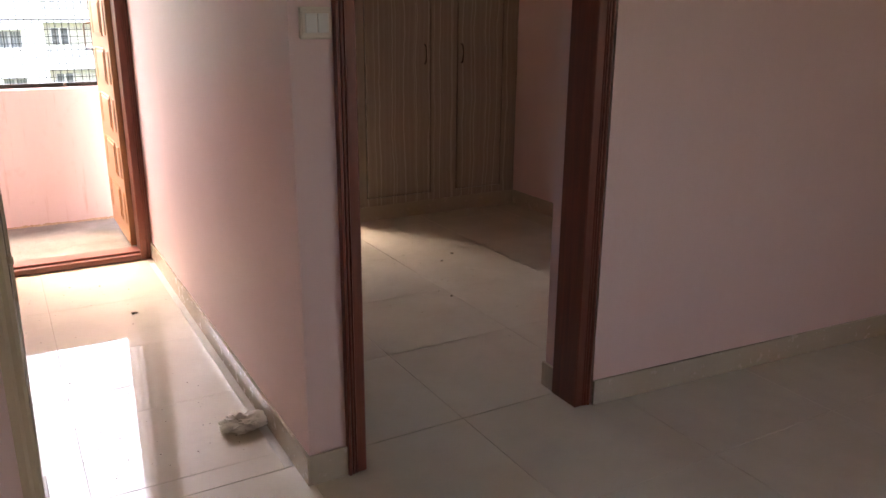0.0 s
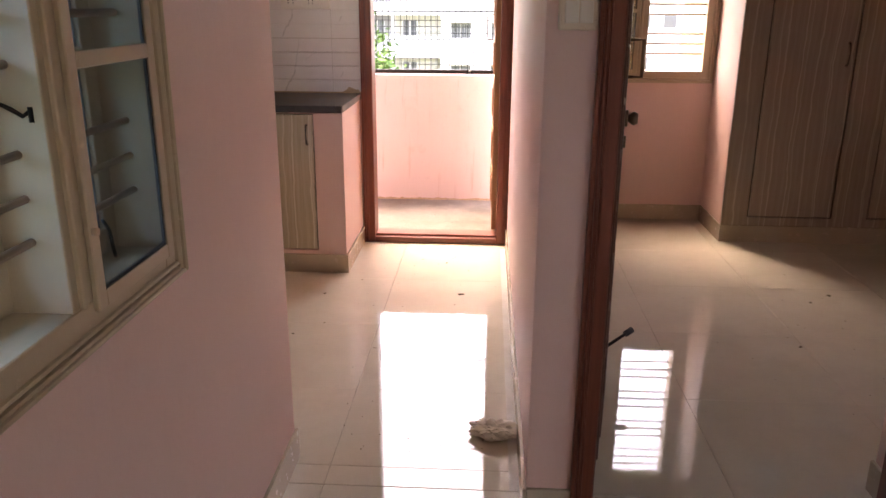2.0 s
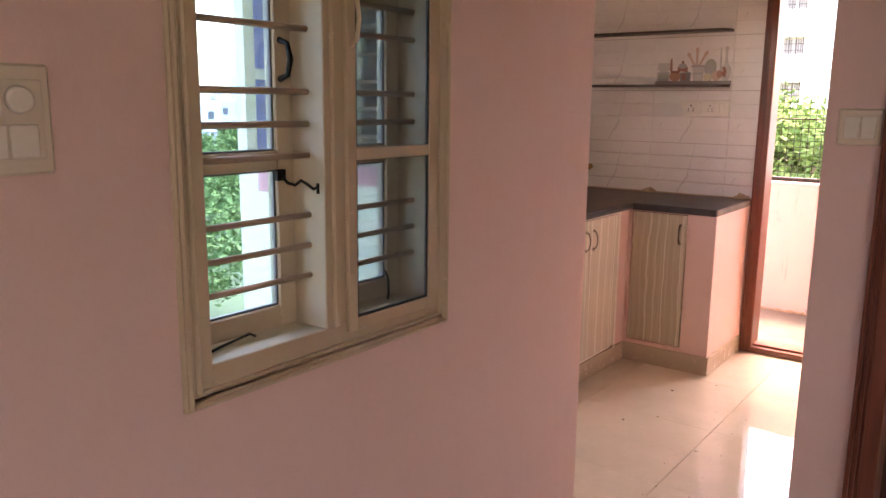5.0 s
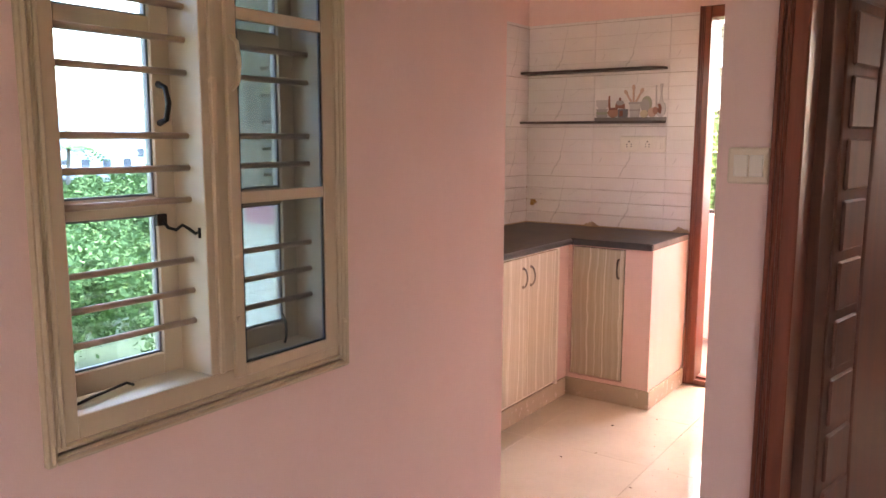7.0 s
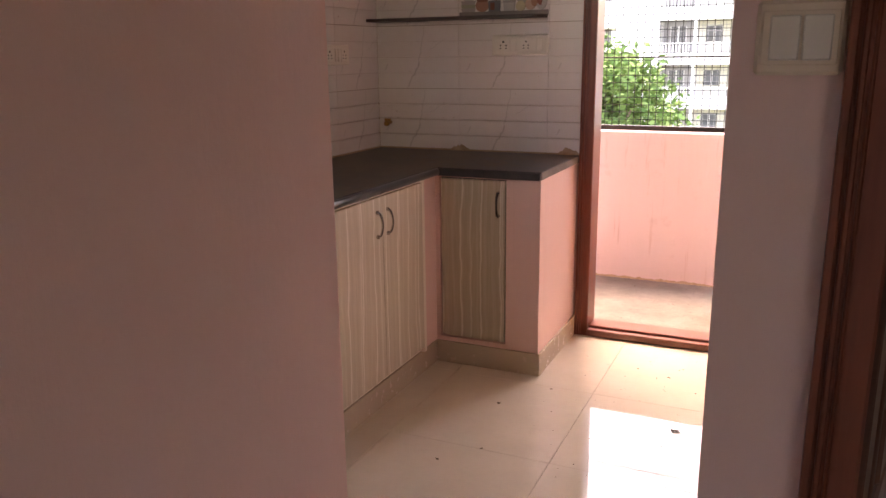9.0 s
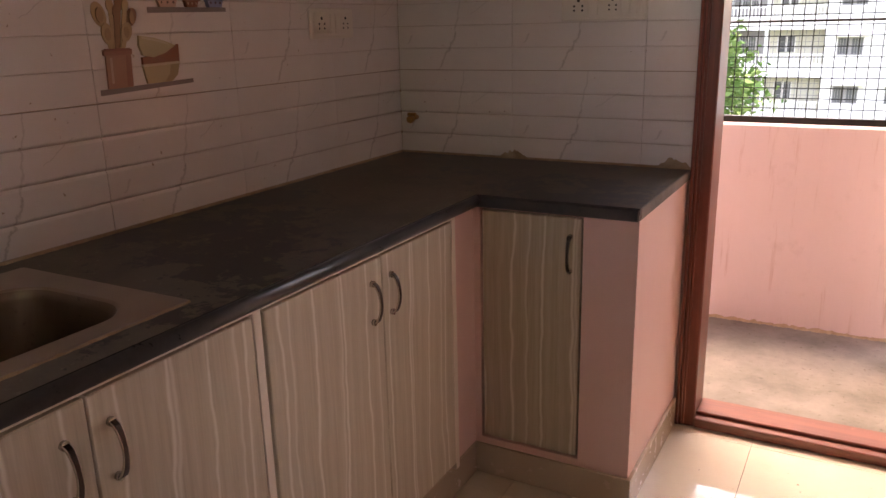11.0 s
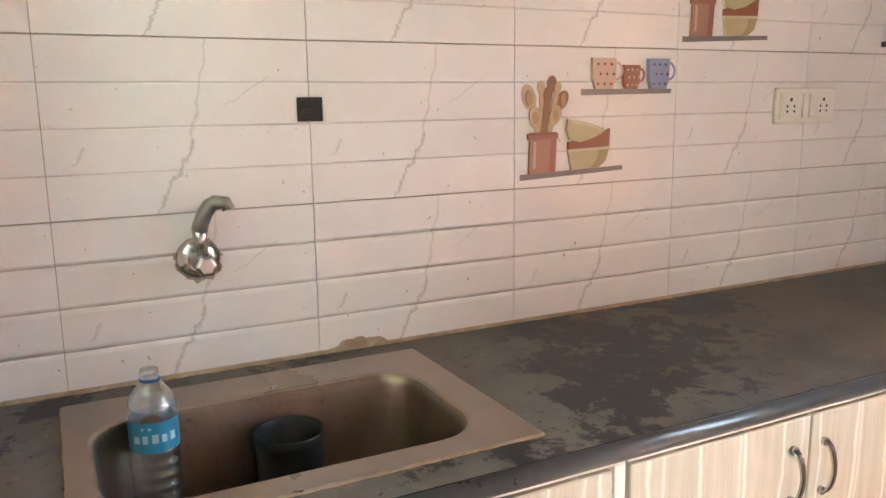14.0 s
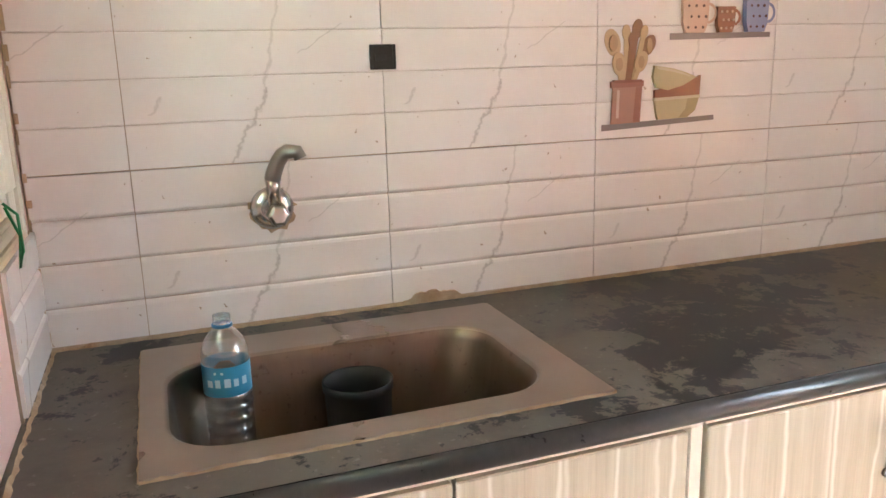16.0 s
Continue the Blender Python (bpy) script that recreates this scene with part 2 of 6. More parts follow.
def wall_tile():
    """White glazed tile with one grey marble vein print, the same on each tile."""
    m = Nodes("white_marble_print_tile", (0.74, 0.70, 0.675), 0.16)
    x, y, z = m.xyz()
    wobble = m.noise(14, 4, 0.6)
    fine = m.noise(45, 3, 0.6)
    c = m.mix(m.ramp(m.noise(4, 4, 0.5), [(0.35, 0.0), (0.7, 1.0)]), (0.725, 0.685, 0.655), (0.77, 0.735, 0.71))
    for x0, slope, z0, z1, width, dark in ((-0.050, 0.50, -0.150, -0.020, 0.0016, 0.6), (0.010, 0.20, -0.03, 0.15, 0.0012, 0.4),
                                           (0.07, 1.6, 0.035, 0.085, 0.0014, 0.45), (-0.185, 0.9, -0.06, -0.03, 0.0016, 0.4)):
        line = m.math("SUBTRACT", x, m.math("ADD", m.math("MULTIPLY", m.math("SUBTRACT", z, z0), slope), x0))
        bent = m.math("ADD", line, m.math("MULTIPLY", m.math("SUBTRACT", wobble, 0.5), 0.065))
        bent = m.math("ADD", bent, m.math("MULTIPLY", m.math("SUBTRACT", fine, 0.5), 0.010))
        near = m.ramp(m.math("ABSOLUTE", bent), [(0.0, 1.0), (width, 0.55), (width * 2.6, 0.0)])
        inside = m.math("MULTIPLY", m.math("GREATER_THAN", z, z0), m.math("LESS_THAN", z, z1))
        c = m.mix(m.math("MULTIPLY", m.math("MULTIPLY", near, inside), dark), c, (0.34, 0.31, 0.28))
    w = m.world_coord()
    grime = m.ramp(m.noise(2.6, 6, 0.65, w), [(0.45, 0.0), (0.75, 1.0)])
    c = m.mix(m.math("MULTIPLY", grime, 0.25), c, (0.66, 0.60, 0.53))
    specks = m.ramp(m.noise(70, 2, 0.5, w), [(0.74, 0.0), (0.78, 1.0)])
    c = m.mix(m.math("MULTIPLY", specks, 0.7), c, (0.30, 0.20, 0.12))
    m.set("Base Color", c)
    m.set("Roughness", m.math("ADD", m.math("MULTIPLY", m.noise(8, 4, 0.6, w), 0.14), 0.12))
    return m.mat


WALL_TILE = wall_tile()
GROOVE = concrete("dirty_tile_groove", (0.34, 0.26, 0.19), (0.66, 0.60, 0.55), 9)


def metal(name, color, rough, scratch=0.1):
    m = Nodes(name, color, rough, 1.0)
    m.set("Roughness", m.math("ADD", m.math("MULTIPLY", m.noise(40, 4, 0.6), scratch), rough))
    return m.mat


CHROME = metal("chrome", (0.52, 0.50, 0.47), 0.14)
DULL_METAL = metal("dull_grey_metal", (0.30, 0.285, 0.255), 0.28)
BRONZE = metal("dark_bronze_nickel", (0.20, 0.165, 0.13), 0.28)
DARK_BRONZE = metal("dark_bronze_inlay", (0.07, 0.055, 0.045), 0.3)
BLACK_IRON = metal("black_iron", (0.035, 0.033, 0.03), 0.45)


def stainless():
    m = Nodes("stained_stainless_steel", (0.50, 0.45, 0.40), 0.3, 0.9)
    w = m.world_coord()
    stain = m.ramp(m.noise(5, 4, 0.5, w), [(0.30, 0.0), (0.8, 1.0)])
    m.set("Base Color", m.mix(m.math("MULTIPLY", stain, 0.8), (0.37, 0.32, 0.275), (0.29, 0.22, 0.165)))
    m.bump(m.noise(90, 3, 0.6, w), 0.05, 0.002)
    m.set("Metallic", m.math("SUBTRACT", 0.95, m.math("MULTIPLY", stain, 0.15)))
    m.set("Roughness", m.math("ADD", m.math("MULTIPLY", stain, 0.12), 0.25))
    return m.mat


STEEL = stainless()


# Stained sink steel; the bowl's shade is put into its darker base colour.
def shaded_bowl_steel():
    m = Nodes("stained_steel_with_bowl_shade", (0.25, 0.20, 0.16), 0.28, 1.0)
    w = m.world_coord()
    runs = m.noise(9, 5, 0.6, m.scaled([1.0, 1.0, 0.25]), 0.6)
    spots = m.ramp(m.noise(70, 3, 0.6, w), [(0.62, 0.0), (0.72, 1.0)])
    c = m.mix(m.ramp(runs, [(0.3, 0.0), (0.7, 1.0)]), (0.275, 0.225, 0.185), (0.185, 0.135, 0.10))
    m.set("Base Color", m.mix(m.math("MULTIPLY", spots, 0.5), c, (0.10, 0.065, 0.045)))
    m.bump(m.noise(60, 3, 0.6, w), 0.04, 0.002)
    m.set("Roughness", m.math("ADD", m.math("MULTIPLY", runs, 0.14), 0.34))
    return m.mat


BOWL_STEEL = shaded_bowl_steel()


def plain(name, color, rough=0.5, grain=40.0, amount=0.2):
    m = Nodes(name, color, rough)
    m.set("Base Color", m.mix(m.math("MULTIPLY", m.noise(grain, 4, 0.6), amount * 2), color, tuple(v * 0.6 for v in color)))
    return m.mat


SHELF_STONE = plain("brown_black_shelf_stone", (0.055, 0.034, 0.026), 0.4, 30, 0.25)
BLACK_PLASTIC = plain("black_plastic", (0.012, 0.012, 0.012), 0.55)
IVORY_PLASTIC = plain("ivory_plastic", (0.68, 0.60, 0.48), 0.35, 20, 0.1)
WHITE_PLASTIC = plain("white_plastic", (0.74, 0.70, 0.62), 0.32, 20, 0.08)
# Near-black colour that stands in for the shade in gaps and holes.
SLOT_SHADE = Nodes("slot_shade", (0.02, 0.018, 0.015), 0.7).mat
PAPER = plain("crumpled_tissue", (0.95, 0.90, 0.81), 0.9, 60, 0.04)


def clear(name, color, rough=0.0, ior=1.45):
    m = Nodes(name, color, rough)
    m.set("Transmission Weight", 1.0)
    m.set("IOR", ior)
    return m.mat


def thin_glass(name, tint, gain=0.35, base=0.03):
    """A thin pane: mostly clear, with the gloss of glass."""
    mat = bpy.data.materials.new(name)
    mat.use_nodes = True
    t = mat.node_tree
    t.nodes.remove(t.nodes["Principled BSDF"])
    clear_node, gloss, mixer = t.nodes.new("ShaderNodeBsdfTransparent"), t.nodes.new("ShaderNodeBsdfGlossy"), t.nodes.new("ShaderNodeMixShader")
    facing, bent = t.nodes.new("ShaderNodeLayerWeight"), t.nodes.new("ShaderNodeMath")
    bent.operation = "MULTIPLY_ADD"
    bent.inputs[1].default_value, bent.inputs[2].default_value = gain, base
    facing.inputs[0].default_value = 0.22
    t.links.new(facing.outputs["Facing"], bent.inputs[0])
    clear_node.inputs[0].default_value = (*tint, 1)
    gloss.inputs["Roughness"].default_value = 0.02
    t.links.new(bent.outputs[0], mixer.inputs[0])
    t.links.new(clear_node.outputs[0], mixer.inputs[1])
    t.links.new(gloss.outputs[0], mixer.inputs[2])
    t.links.new(mixer.outputs[0], t.nodes["Material Output"].inputs[0])
    return mat


PANE = thin_glass("blue_green_window_glass", (0.44, 0.62, 0.74))
BOTTLE_PLASTIC = thin_glass("clear_bottle_plastic", (0.88, 0.93, 0.94), 0.9, 0.17)
nodes = BOTTLE_PLASTIC.node_tree.nodes
haze, blend = nodes.new("ShaderNodeBsdfDiffuse"), nodes.new("ShaderNodeMixShader")
haze.inputs[0].default_value, blend.inputs[0].default_value = (0.82, 0.86, 0.86, 1), 0.09
BOTTLE_PLASTIC.node_tree.links.new(nodes["Material Output"].inputs[0].links[0].from_socket, blend.inputs[1])
BOTTLE_PLASTIC.node_tree.links.new(haze.outputs[0], blend.inputs[2])
BOTTLE_PLASTIC.node_tree.links.new(blend.outputs[0], nodes["Material Output"].inputs[0])


def insect_mesh():
    mat = bpy.data.materials.new("grey_insect_mesh")
    mat.use_nodes = True
    t = mat.node_tree
    open_part, wire, mixer = t.nodes.new("ShaderNodeBsdfTransparent"), t.nodes.new("ShaderNodeBsdfDiffuse"), t.nodes.new("ShaderNodeMixShader")
    wire.inputs[0].default_value = (0.05, 0.055, 0.055, 1)
    mixer.inputs[0].default_value = 0.34
    t.links.new(open_part.outputs[0], mixer.inputs[1])
    t.links.new(wire.outputs[0], mixer.inputs[2])
    t.links.new(mixer.outputs[0], t.nodes["Material Output"].inputs[0])
    return mat


INSECT_MESH = insect_mesh()


# ---- building helpers ----
def box(bm, x0, y0, z0, x1, y1, z1, bevel=0.0, m=None):
    """Adds a box between two corners, its edges rounded by bevel."""
    r = bmesh.ops.create_cube(bm, size=1.0)
    mid = Matrix.Translation(((x0 + x1) / 2, (y0 + y1) / 2, (z0 + z1) / 2)) @ Matrix.Diagonal((abs(x1 - x0), abs(y1 - y0), abs(z1 - z0), 1))
    bmesh.ops.transform(bm, matrix=mid if m is None else m @ mid, verts=r["verts"])
    if bevel:
        edges = list({e for v in r["verts"] for e in v.link_edges})
        bmesh.ops.bevel(bm, geom=edges, offset=bevel, segments=1, affect="EDGES")
    return bm


def boxes(*rows, bevel=0.0):
    bm = bmesh.new()
    for r in rows:
        box(bm, *r, bevel=bevel)
    return bm


def sweep(bm, points, radius, sides=10, closed_ends=True):
    """A round rod along points; radius a number or one for each point."""
    radii = [radius] * len(points) if isinstance(radius, (int, float)) else radius
    pts = [Vector(p) for p in points]
    rings = []
    side = None
    for k, p in enumerate(pts):
        d = (pts[min(k + 1, len(pts) - 1)] - pts[max(k - 1, 0)]).normalized()
        if side is None:
            side = d.orthogonal().normalized()
        side = (side - d * side.dot(d)).normalized()
        other = d.cross(side)
        rings.append([bm.verts.new(p + (side * math.cos(a) + other * math.sin(a)) * radii[k]) for a in (2 * math.pi * i / sides for i in range(sides))])
    for a, b in zip(rings, rings[1:]):
        for i in range(sides):
            bm.faces.new((a[i], a[(i + 1) % sides], b[(i + 1) % sides], b[i])).smooth = True
    if closed_ends:
        bm.faces.new(rings[0][::-1])
        bm.faces.new(rings[-1])
    return bm


def lathe(bm, profile, centre, sides=24, closed=False):
    """Turns (radius, height) pairs round an upright axis at centre."""
    cx, cy, cz = centre
    rings = [[bm.verts.new((cx + r * math.cos(a), cy + r * math.sin(a), cz + h)) for a in (2 * math.pi * i / sides for i in range(sides))] for r, h in profile]
    for a, b in zip(rings, rings[1:]):
        for i in range(sides):
            bm.faces.new((a[i], a[(i + 1) % sides], b[(i + 1) % sides], b[i])).smooth = True
    if closed:
        bm.faces.new(rings[0][::-1])
        bm.faces.new(rings[-1])
    return bm


def slab(us, vs, holes, d0, d1, place):
    """A slab of grid cells with holes {(i, j)}; place(u, v, d) gives the point. Only outer faces are made."""
    bm = bmesh.new()
    known = {}

    def vert(i, j, d):
        key = (i, j, d)
        if key not in known:
            known[key] = bm.verts.new(place(us[i], vs[j], d))
        return known[key]

    nu, nv = len(us) - 1, len(vs) - 1
    solid = {(i, j) for i in range(nu) for j in range(nv)} - set(holes)
    for i, j in solid:
        for d in (d0, d1):
            bm.faces.new([vert(i, j, d), vert(i + 1, j, d), vert(i + 1, j + 1, d), vert(i, j + 1, d)])
        for (di, dj), (a, b) in (((-1, 0), ((i, j), (i, j + 1))), ((1, 0), ((i + 1, j), (i + 1, j + 1))), ((0, -1), ((i, j), (i + 1, j))), ((0, 1), ((i, j + 1), (i + 1, j + 1)))):
            if (i + di, j + dj) not in solid:
                bm.faces.new([vert(*a, d0), vert(*b, d0), vert(*b, d1), vert(*a, d1)])
    bmesh.ops.recalc_face_normals(bm, faces=bm.faces)
    return bm


ORIGIN = {}


def mesh_object(name, bm, material, origin=(0, 0, 0)):
    bmesh.ops.translate(bm, vec=-Vector(origin), verts=bm.verts)
    me = bpy.data.meshes.new(name)
    bm.to_mesh(me)
    bm.free()
    me.materials.append(material)
    return new(name, me)


def structure(name, bm, material, label, category="wall"):
    ob = mesh_object(name, bm, material)
    ORIGIN[ob.name] = (0, 0, 0)
    return tagged(ob, label, category, kind="structure")


def thing(name, at, label, category, group=""):
    ob = new(name)
    ob.location = at
    ob.empty_display_size = 0.05
    ORIGIN[ob.name] = at
    return tagged(ob, label, category, group)


def part(name, bm, material, parent, label=""):
    """Links bm, given in world places, as one mesh under a thing or a part."""
    origin = ORIGIN[parent.name]
    ob = mesh_object(name, bm, material, origin)
    ob.parent = parent
    ORIGIN[ob.name] = origin
    return tagged(ob, label)


# ---- the plan, in metres ----
TOP = 2.95
WEST, KSOUTH, KWEST, NORTH = 0.488, 3.45, -0.703, 5.80
PART_X, FRONT = 1.19, 3.23
BED_X0, BED_X1, BED_N = 1.31, 3.80, 6.45
EAST, SOUTH = 4.60, -2.60


def along_y(x0, x1, ys, zs, holes):
    return slab(ys, zs, holes, x0, x1, lambda u, v, d: (d, u, v))


def along_x(y0, y1, xs, zs, holes):
    return slab(xs, zs, holes, y0, y1, lambda u, v, d: (u, d, v))


structure("wall_west", along_y(0.338, WEST, (SOUTH, 2.047, 2.737, KSOUTH + 0.034), (0, 0.885, 1.985, TOP), {(1, 1)}), PINK, "smooth pink painted hall wall around the barred window")
structure("wall_kitchen_south", along_x(3.30, KSOUTH, (KWEST, -0.53, 0.30, 0.338), (0, 1.12, 2.10, TOP), {(1, 1)}), PINK, "pink kitchen wall with a wooden window, partly tiled")
structure("wall_kitchen_west", along_y(-0.903, KWEST, (3.30, 6.0), (0, TOP), set()), PINK, "kitchen wall behind the sink, pink above the tiles")
structure("wall_north", along_x(NORTH, 5.95, (KWEST, 0.352, PART_X), (0, 2.108, TOP), {(1, 0)}), PINK, "pink kitchen wall with the balcony doorway")
structure("wall_partition", along_y(PART_X, BED_X0, (FRONT + 0.12, 6.45), (0, TOP), set()), PINK, "long pink partition wall beside the passage")
structure("wall_bedroom_front", along_x(FRONT, FRONT + 0.12, (PART_X, 1.312, 2.252, 2.26), (0, 2.11, TOP), {(1, 0)}), PINK, "pink wall with the bedroom doorway")
SKEW = Matrix.Translation((2.26, FRONT - 0.02, 0)) @ Matrix.Rotation(radians(-4.2), 4, "Z")
bm = bmesh.new()
box(bm, 0, 0, 0, 2.5, 0.12, TOP, m=SKEW)
structure("wall_hall_north", bm, PINK, "pink hall wall beside the bedroom doorway")
bm = bmesh.new()
box(bm, 0, -0.011, 0, 2.5, 0, 0.098, 0.002, m=SKEW)
structure("baseboard", bm, SKIRTING, "beige tile skirting along the wall", "skirting")
structure("door_reveal", boxes((2.206, FRONT + 0.128, 0, 2.262, 3.42, 2.11)), PINK, "narrow pink reveal behind the door frame", "wall")
structure("baseboard", boxes((2.195, FRONT + 0.128, 0, 2.206, 3.43, 0.098), bevel=0.002), SKIRTING, "beige tile skirting at the door reveal", "skirting")
structure("wall_bedroom_north", along_x(BED_N, 6.60, (1.19, 1.56, 2.445, 3.95), (0, 0.90, 2.05, TOP), {(1, 1)}), PINK, "pink bedroom wall with the barred window")
structure("wall_bedroom_east", along_y(BED_X1, 3.95, (FRONT + 0.12, BED_N), (0, TOP), set()), PINK, "pink bedroom side wall")
# The opening is out of view, added and sized to light the hall.
structure("wall_east", along_y(EAST, EAST + 0.15, (SOUTH, -2.35, -0.65, 3.20), (0, 0.7, 2.25, TOP), {(1, 1)}), PINK, "plain pink hall wall with an unseen opening added for daylight")
structure("wall_south", along_x(SOUTH - 0.15, SOUTH, (0.338, EAST + 0.15), (0, TOP), set()), PINK, "plain pink hall wall")
structure("ceiling", boxes((-0.95, SOUTH - 0.15, TOP, EAST + 0.15, 6.60, TOP + 0.12)), CEILING, "plain white ceiling", "ceiling")

# Thin pale strip on the floor along the partition.
structure("floor_strip", boxes((1.150, FRONT + 0.12, 0.0002, 1.179, 5.70, 0.0012)), STRIP, "pale narrow strip beside the skirting", "floor strip")

# balcony
structure("balcony_floor", boxes((-0.95, 5.95, -0.16, 1.19, 7.02, 0.0)), CONCRETE, "dusty bare cement balcony floor", "floor")
structure("balcony_ceiling", boxes((-0.95, 5.95, 2.75, 1.19, 7.02, 2.95)), CEILING, "plain balcony ceiling slab", "ceiling")
structure("wall_balcony_side", boxes((-0.95, 5.95, 0.0, -0.82, 6.87, 2.75)), PINK_OUT, "pink balcony side wall")
structure("parapet", boxes((-0.95, 6.87, 0.0, 1.19, 7.0, 0.885), bevel=0.008), PINK_OUT, "weathered pink balcony parapet with drip stains", "parapet")

# baseboards
for k, b in enumerate((
        (WEST, SOUTH, 0, WEST + 0.011, KSOUTH + 0.045, 0.098), (0.338, KSOUTH + 0.034, 0, WEST, KSOUTH + 0.045, 0.098),
        (PART_X - 0.011, FRONT - 0.011, 0, PART_X, NORTH - 0.002, 0.098), (PART_X, FRONT - 0.011, 0, 1.312, FRONT, 0.098),
        (BED_X0, FRONT + 0.13, 0, BED_X0 + 0.011, BED_N, 0.098),
        (BED_X0, BED_N - 0.011, 0, 2.467, BED_N, 0.098), (BED_X1 - 0.011, FRONT + 0.13, 0, BED_X1, 5.95, 0.098),
        (EAST - 0.011, SOUTH, 0, EAST, 3.0, 0.098), (2.262, FRONT + 0.12, 0, BED_X1, FRONT + 0.131, 0.098))):
    structure("baseboard", boxes(b, bevel=0.002), SKIRTING, "beige tile skirting along the wall", "skirting")

# ---- doorways ----
def door_frame(name, x0, x1, y0, y1, top, post, sill, material, label, mould=True):
    """Posts, head and, where sill > 0, a threshold; stepped mouldings on the face at y0."""
    fr = thing(name, ((x0 + x1) / 2, y0, 0), label, "door frame")
    for a, b, out in ((x0, x0 + post, 1), (x1 - post, x1, -1)):
        bm = boxes((a, y0, 0, b, y1, top), bevel=0.004)
        if mould:
            w = b - a
            for f0, f1, h in ((0.0, 0.16, 0.010), (0.22, 0.34, 0.007), (0.40, 0.48, 0.005)):
                u0, u1 = (a + w * f0, a + w * f1) if out > 0 else (b - w * f1, b - w * f0)
                box(bm, u0, y0 - h, 0.002, u1, y0 + 0.004, top, 0.002)
        part("post", bm, material, fr)
    part("head", boxes((x0 + post, y0, top - post, x1 - post, y1, top), bevel=0.004), material, fr)
    if sill:
        part("threshold", boxes((x0 + post, y0 - 0.004, 0.001, x1 - post, y1, sill), (x0 + post, y0 + 0.03, sill - 0.002, x1 - post, y1, sill + 0.012), bevel=0.003), SILL_WOOD, fr, "worn wooden threshold")
    return fr


door_frame("balcony_door_frame", 0.352, 1.188, NORTH - 0.012, 5.93, 2.106, 0.062, 0.034, FRAME_WOOD, "red-brown polished wooden frame of the balcony door")
door_frame("bedroom_door_frame", 1.308, 2.250, FRONT - 0.014, FRONT + 0.125, 2.108, 0.062, 0, FRAME_WOOD, "dark red-brown moulded wooden bedroom door frame")


def balcony_leaf():
    """Tan door leaf standing open into the balcony, seen on its face with raised oblong panels."""
    x, y0, y1 = 1.128, 5.935, 6.66
    d = thing("balcony_door", (x, y0, 0.05), "tan wooden balcony door with raised panels, standing open", "door")
    part("leaf", boxes((x - 0.032, y0, 0.05, x, y1, 2.02), bevel=0.003), TAN_DOOR, d)
    for k in range(7):
        z = 0.16 + k * 0.265
        bm = bmesh.new()
        for inset, h in ((0.0, 0.005), (0.018, 0.010)):
            box(bm, x - 0.032 - h, y0 + 0.20 + inset, z + inset, x - 0.030, y1 - 0.20 - inset, z + 0.20 - inset, 0.003)
        part("panel", bm, TAN_DOOR, d)
        for y in (y0 + 0.055, y1 - 0.135):
            part("panel", boxes((x - 0.037, y, z + 0.01, x - 0.030, y + 0.08, z + 0.19), bevel=0.003), TAN_DOOR, d)
    bm = bmesh.new()
    sweep(bm, [(x - 0.034, y1 - 0.05, 1.13), (x - 0.075, y1 - 0.05, 1.135), (x - 0.078, y1 - 0.05, 1.15), (x - 0.078, y1 - 0.05, 1.27), (x - 0.075, y1 - 0.05, 1.285), (x - 0.034, y1 - 0.05, 1.29)], 0.005, 8)
    part("handle", bm, BRONZE, d, "thin wire pull handle")


balcony_leaf()


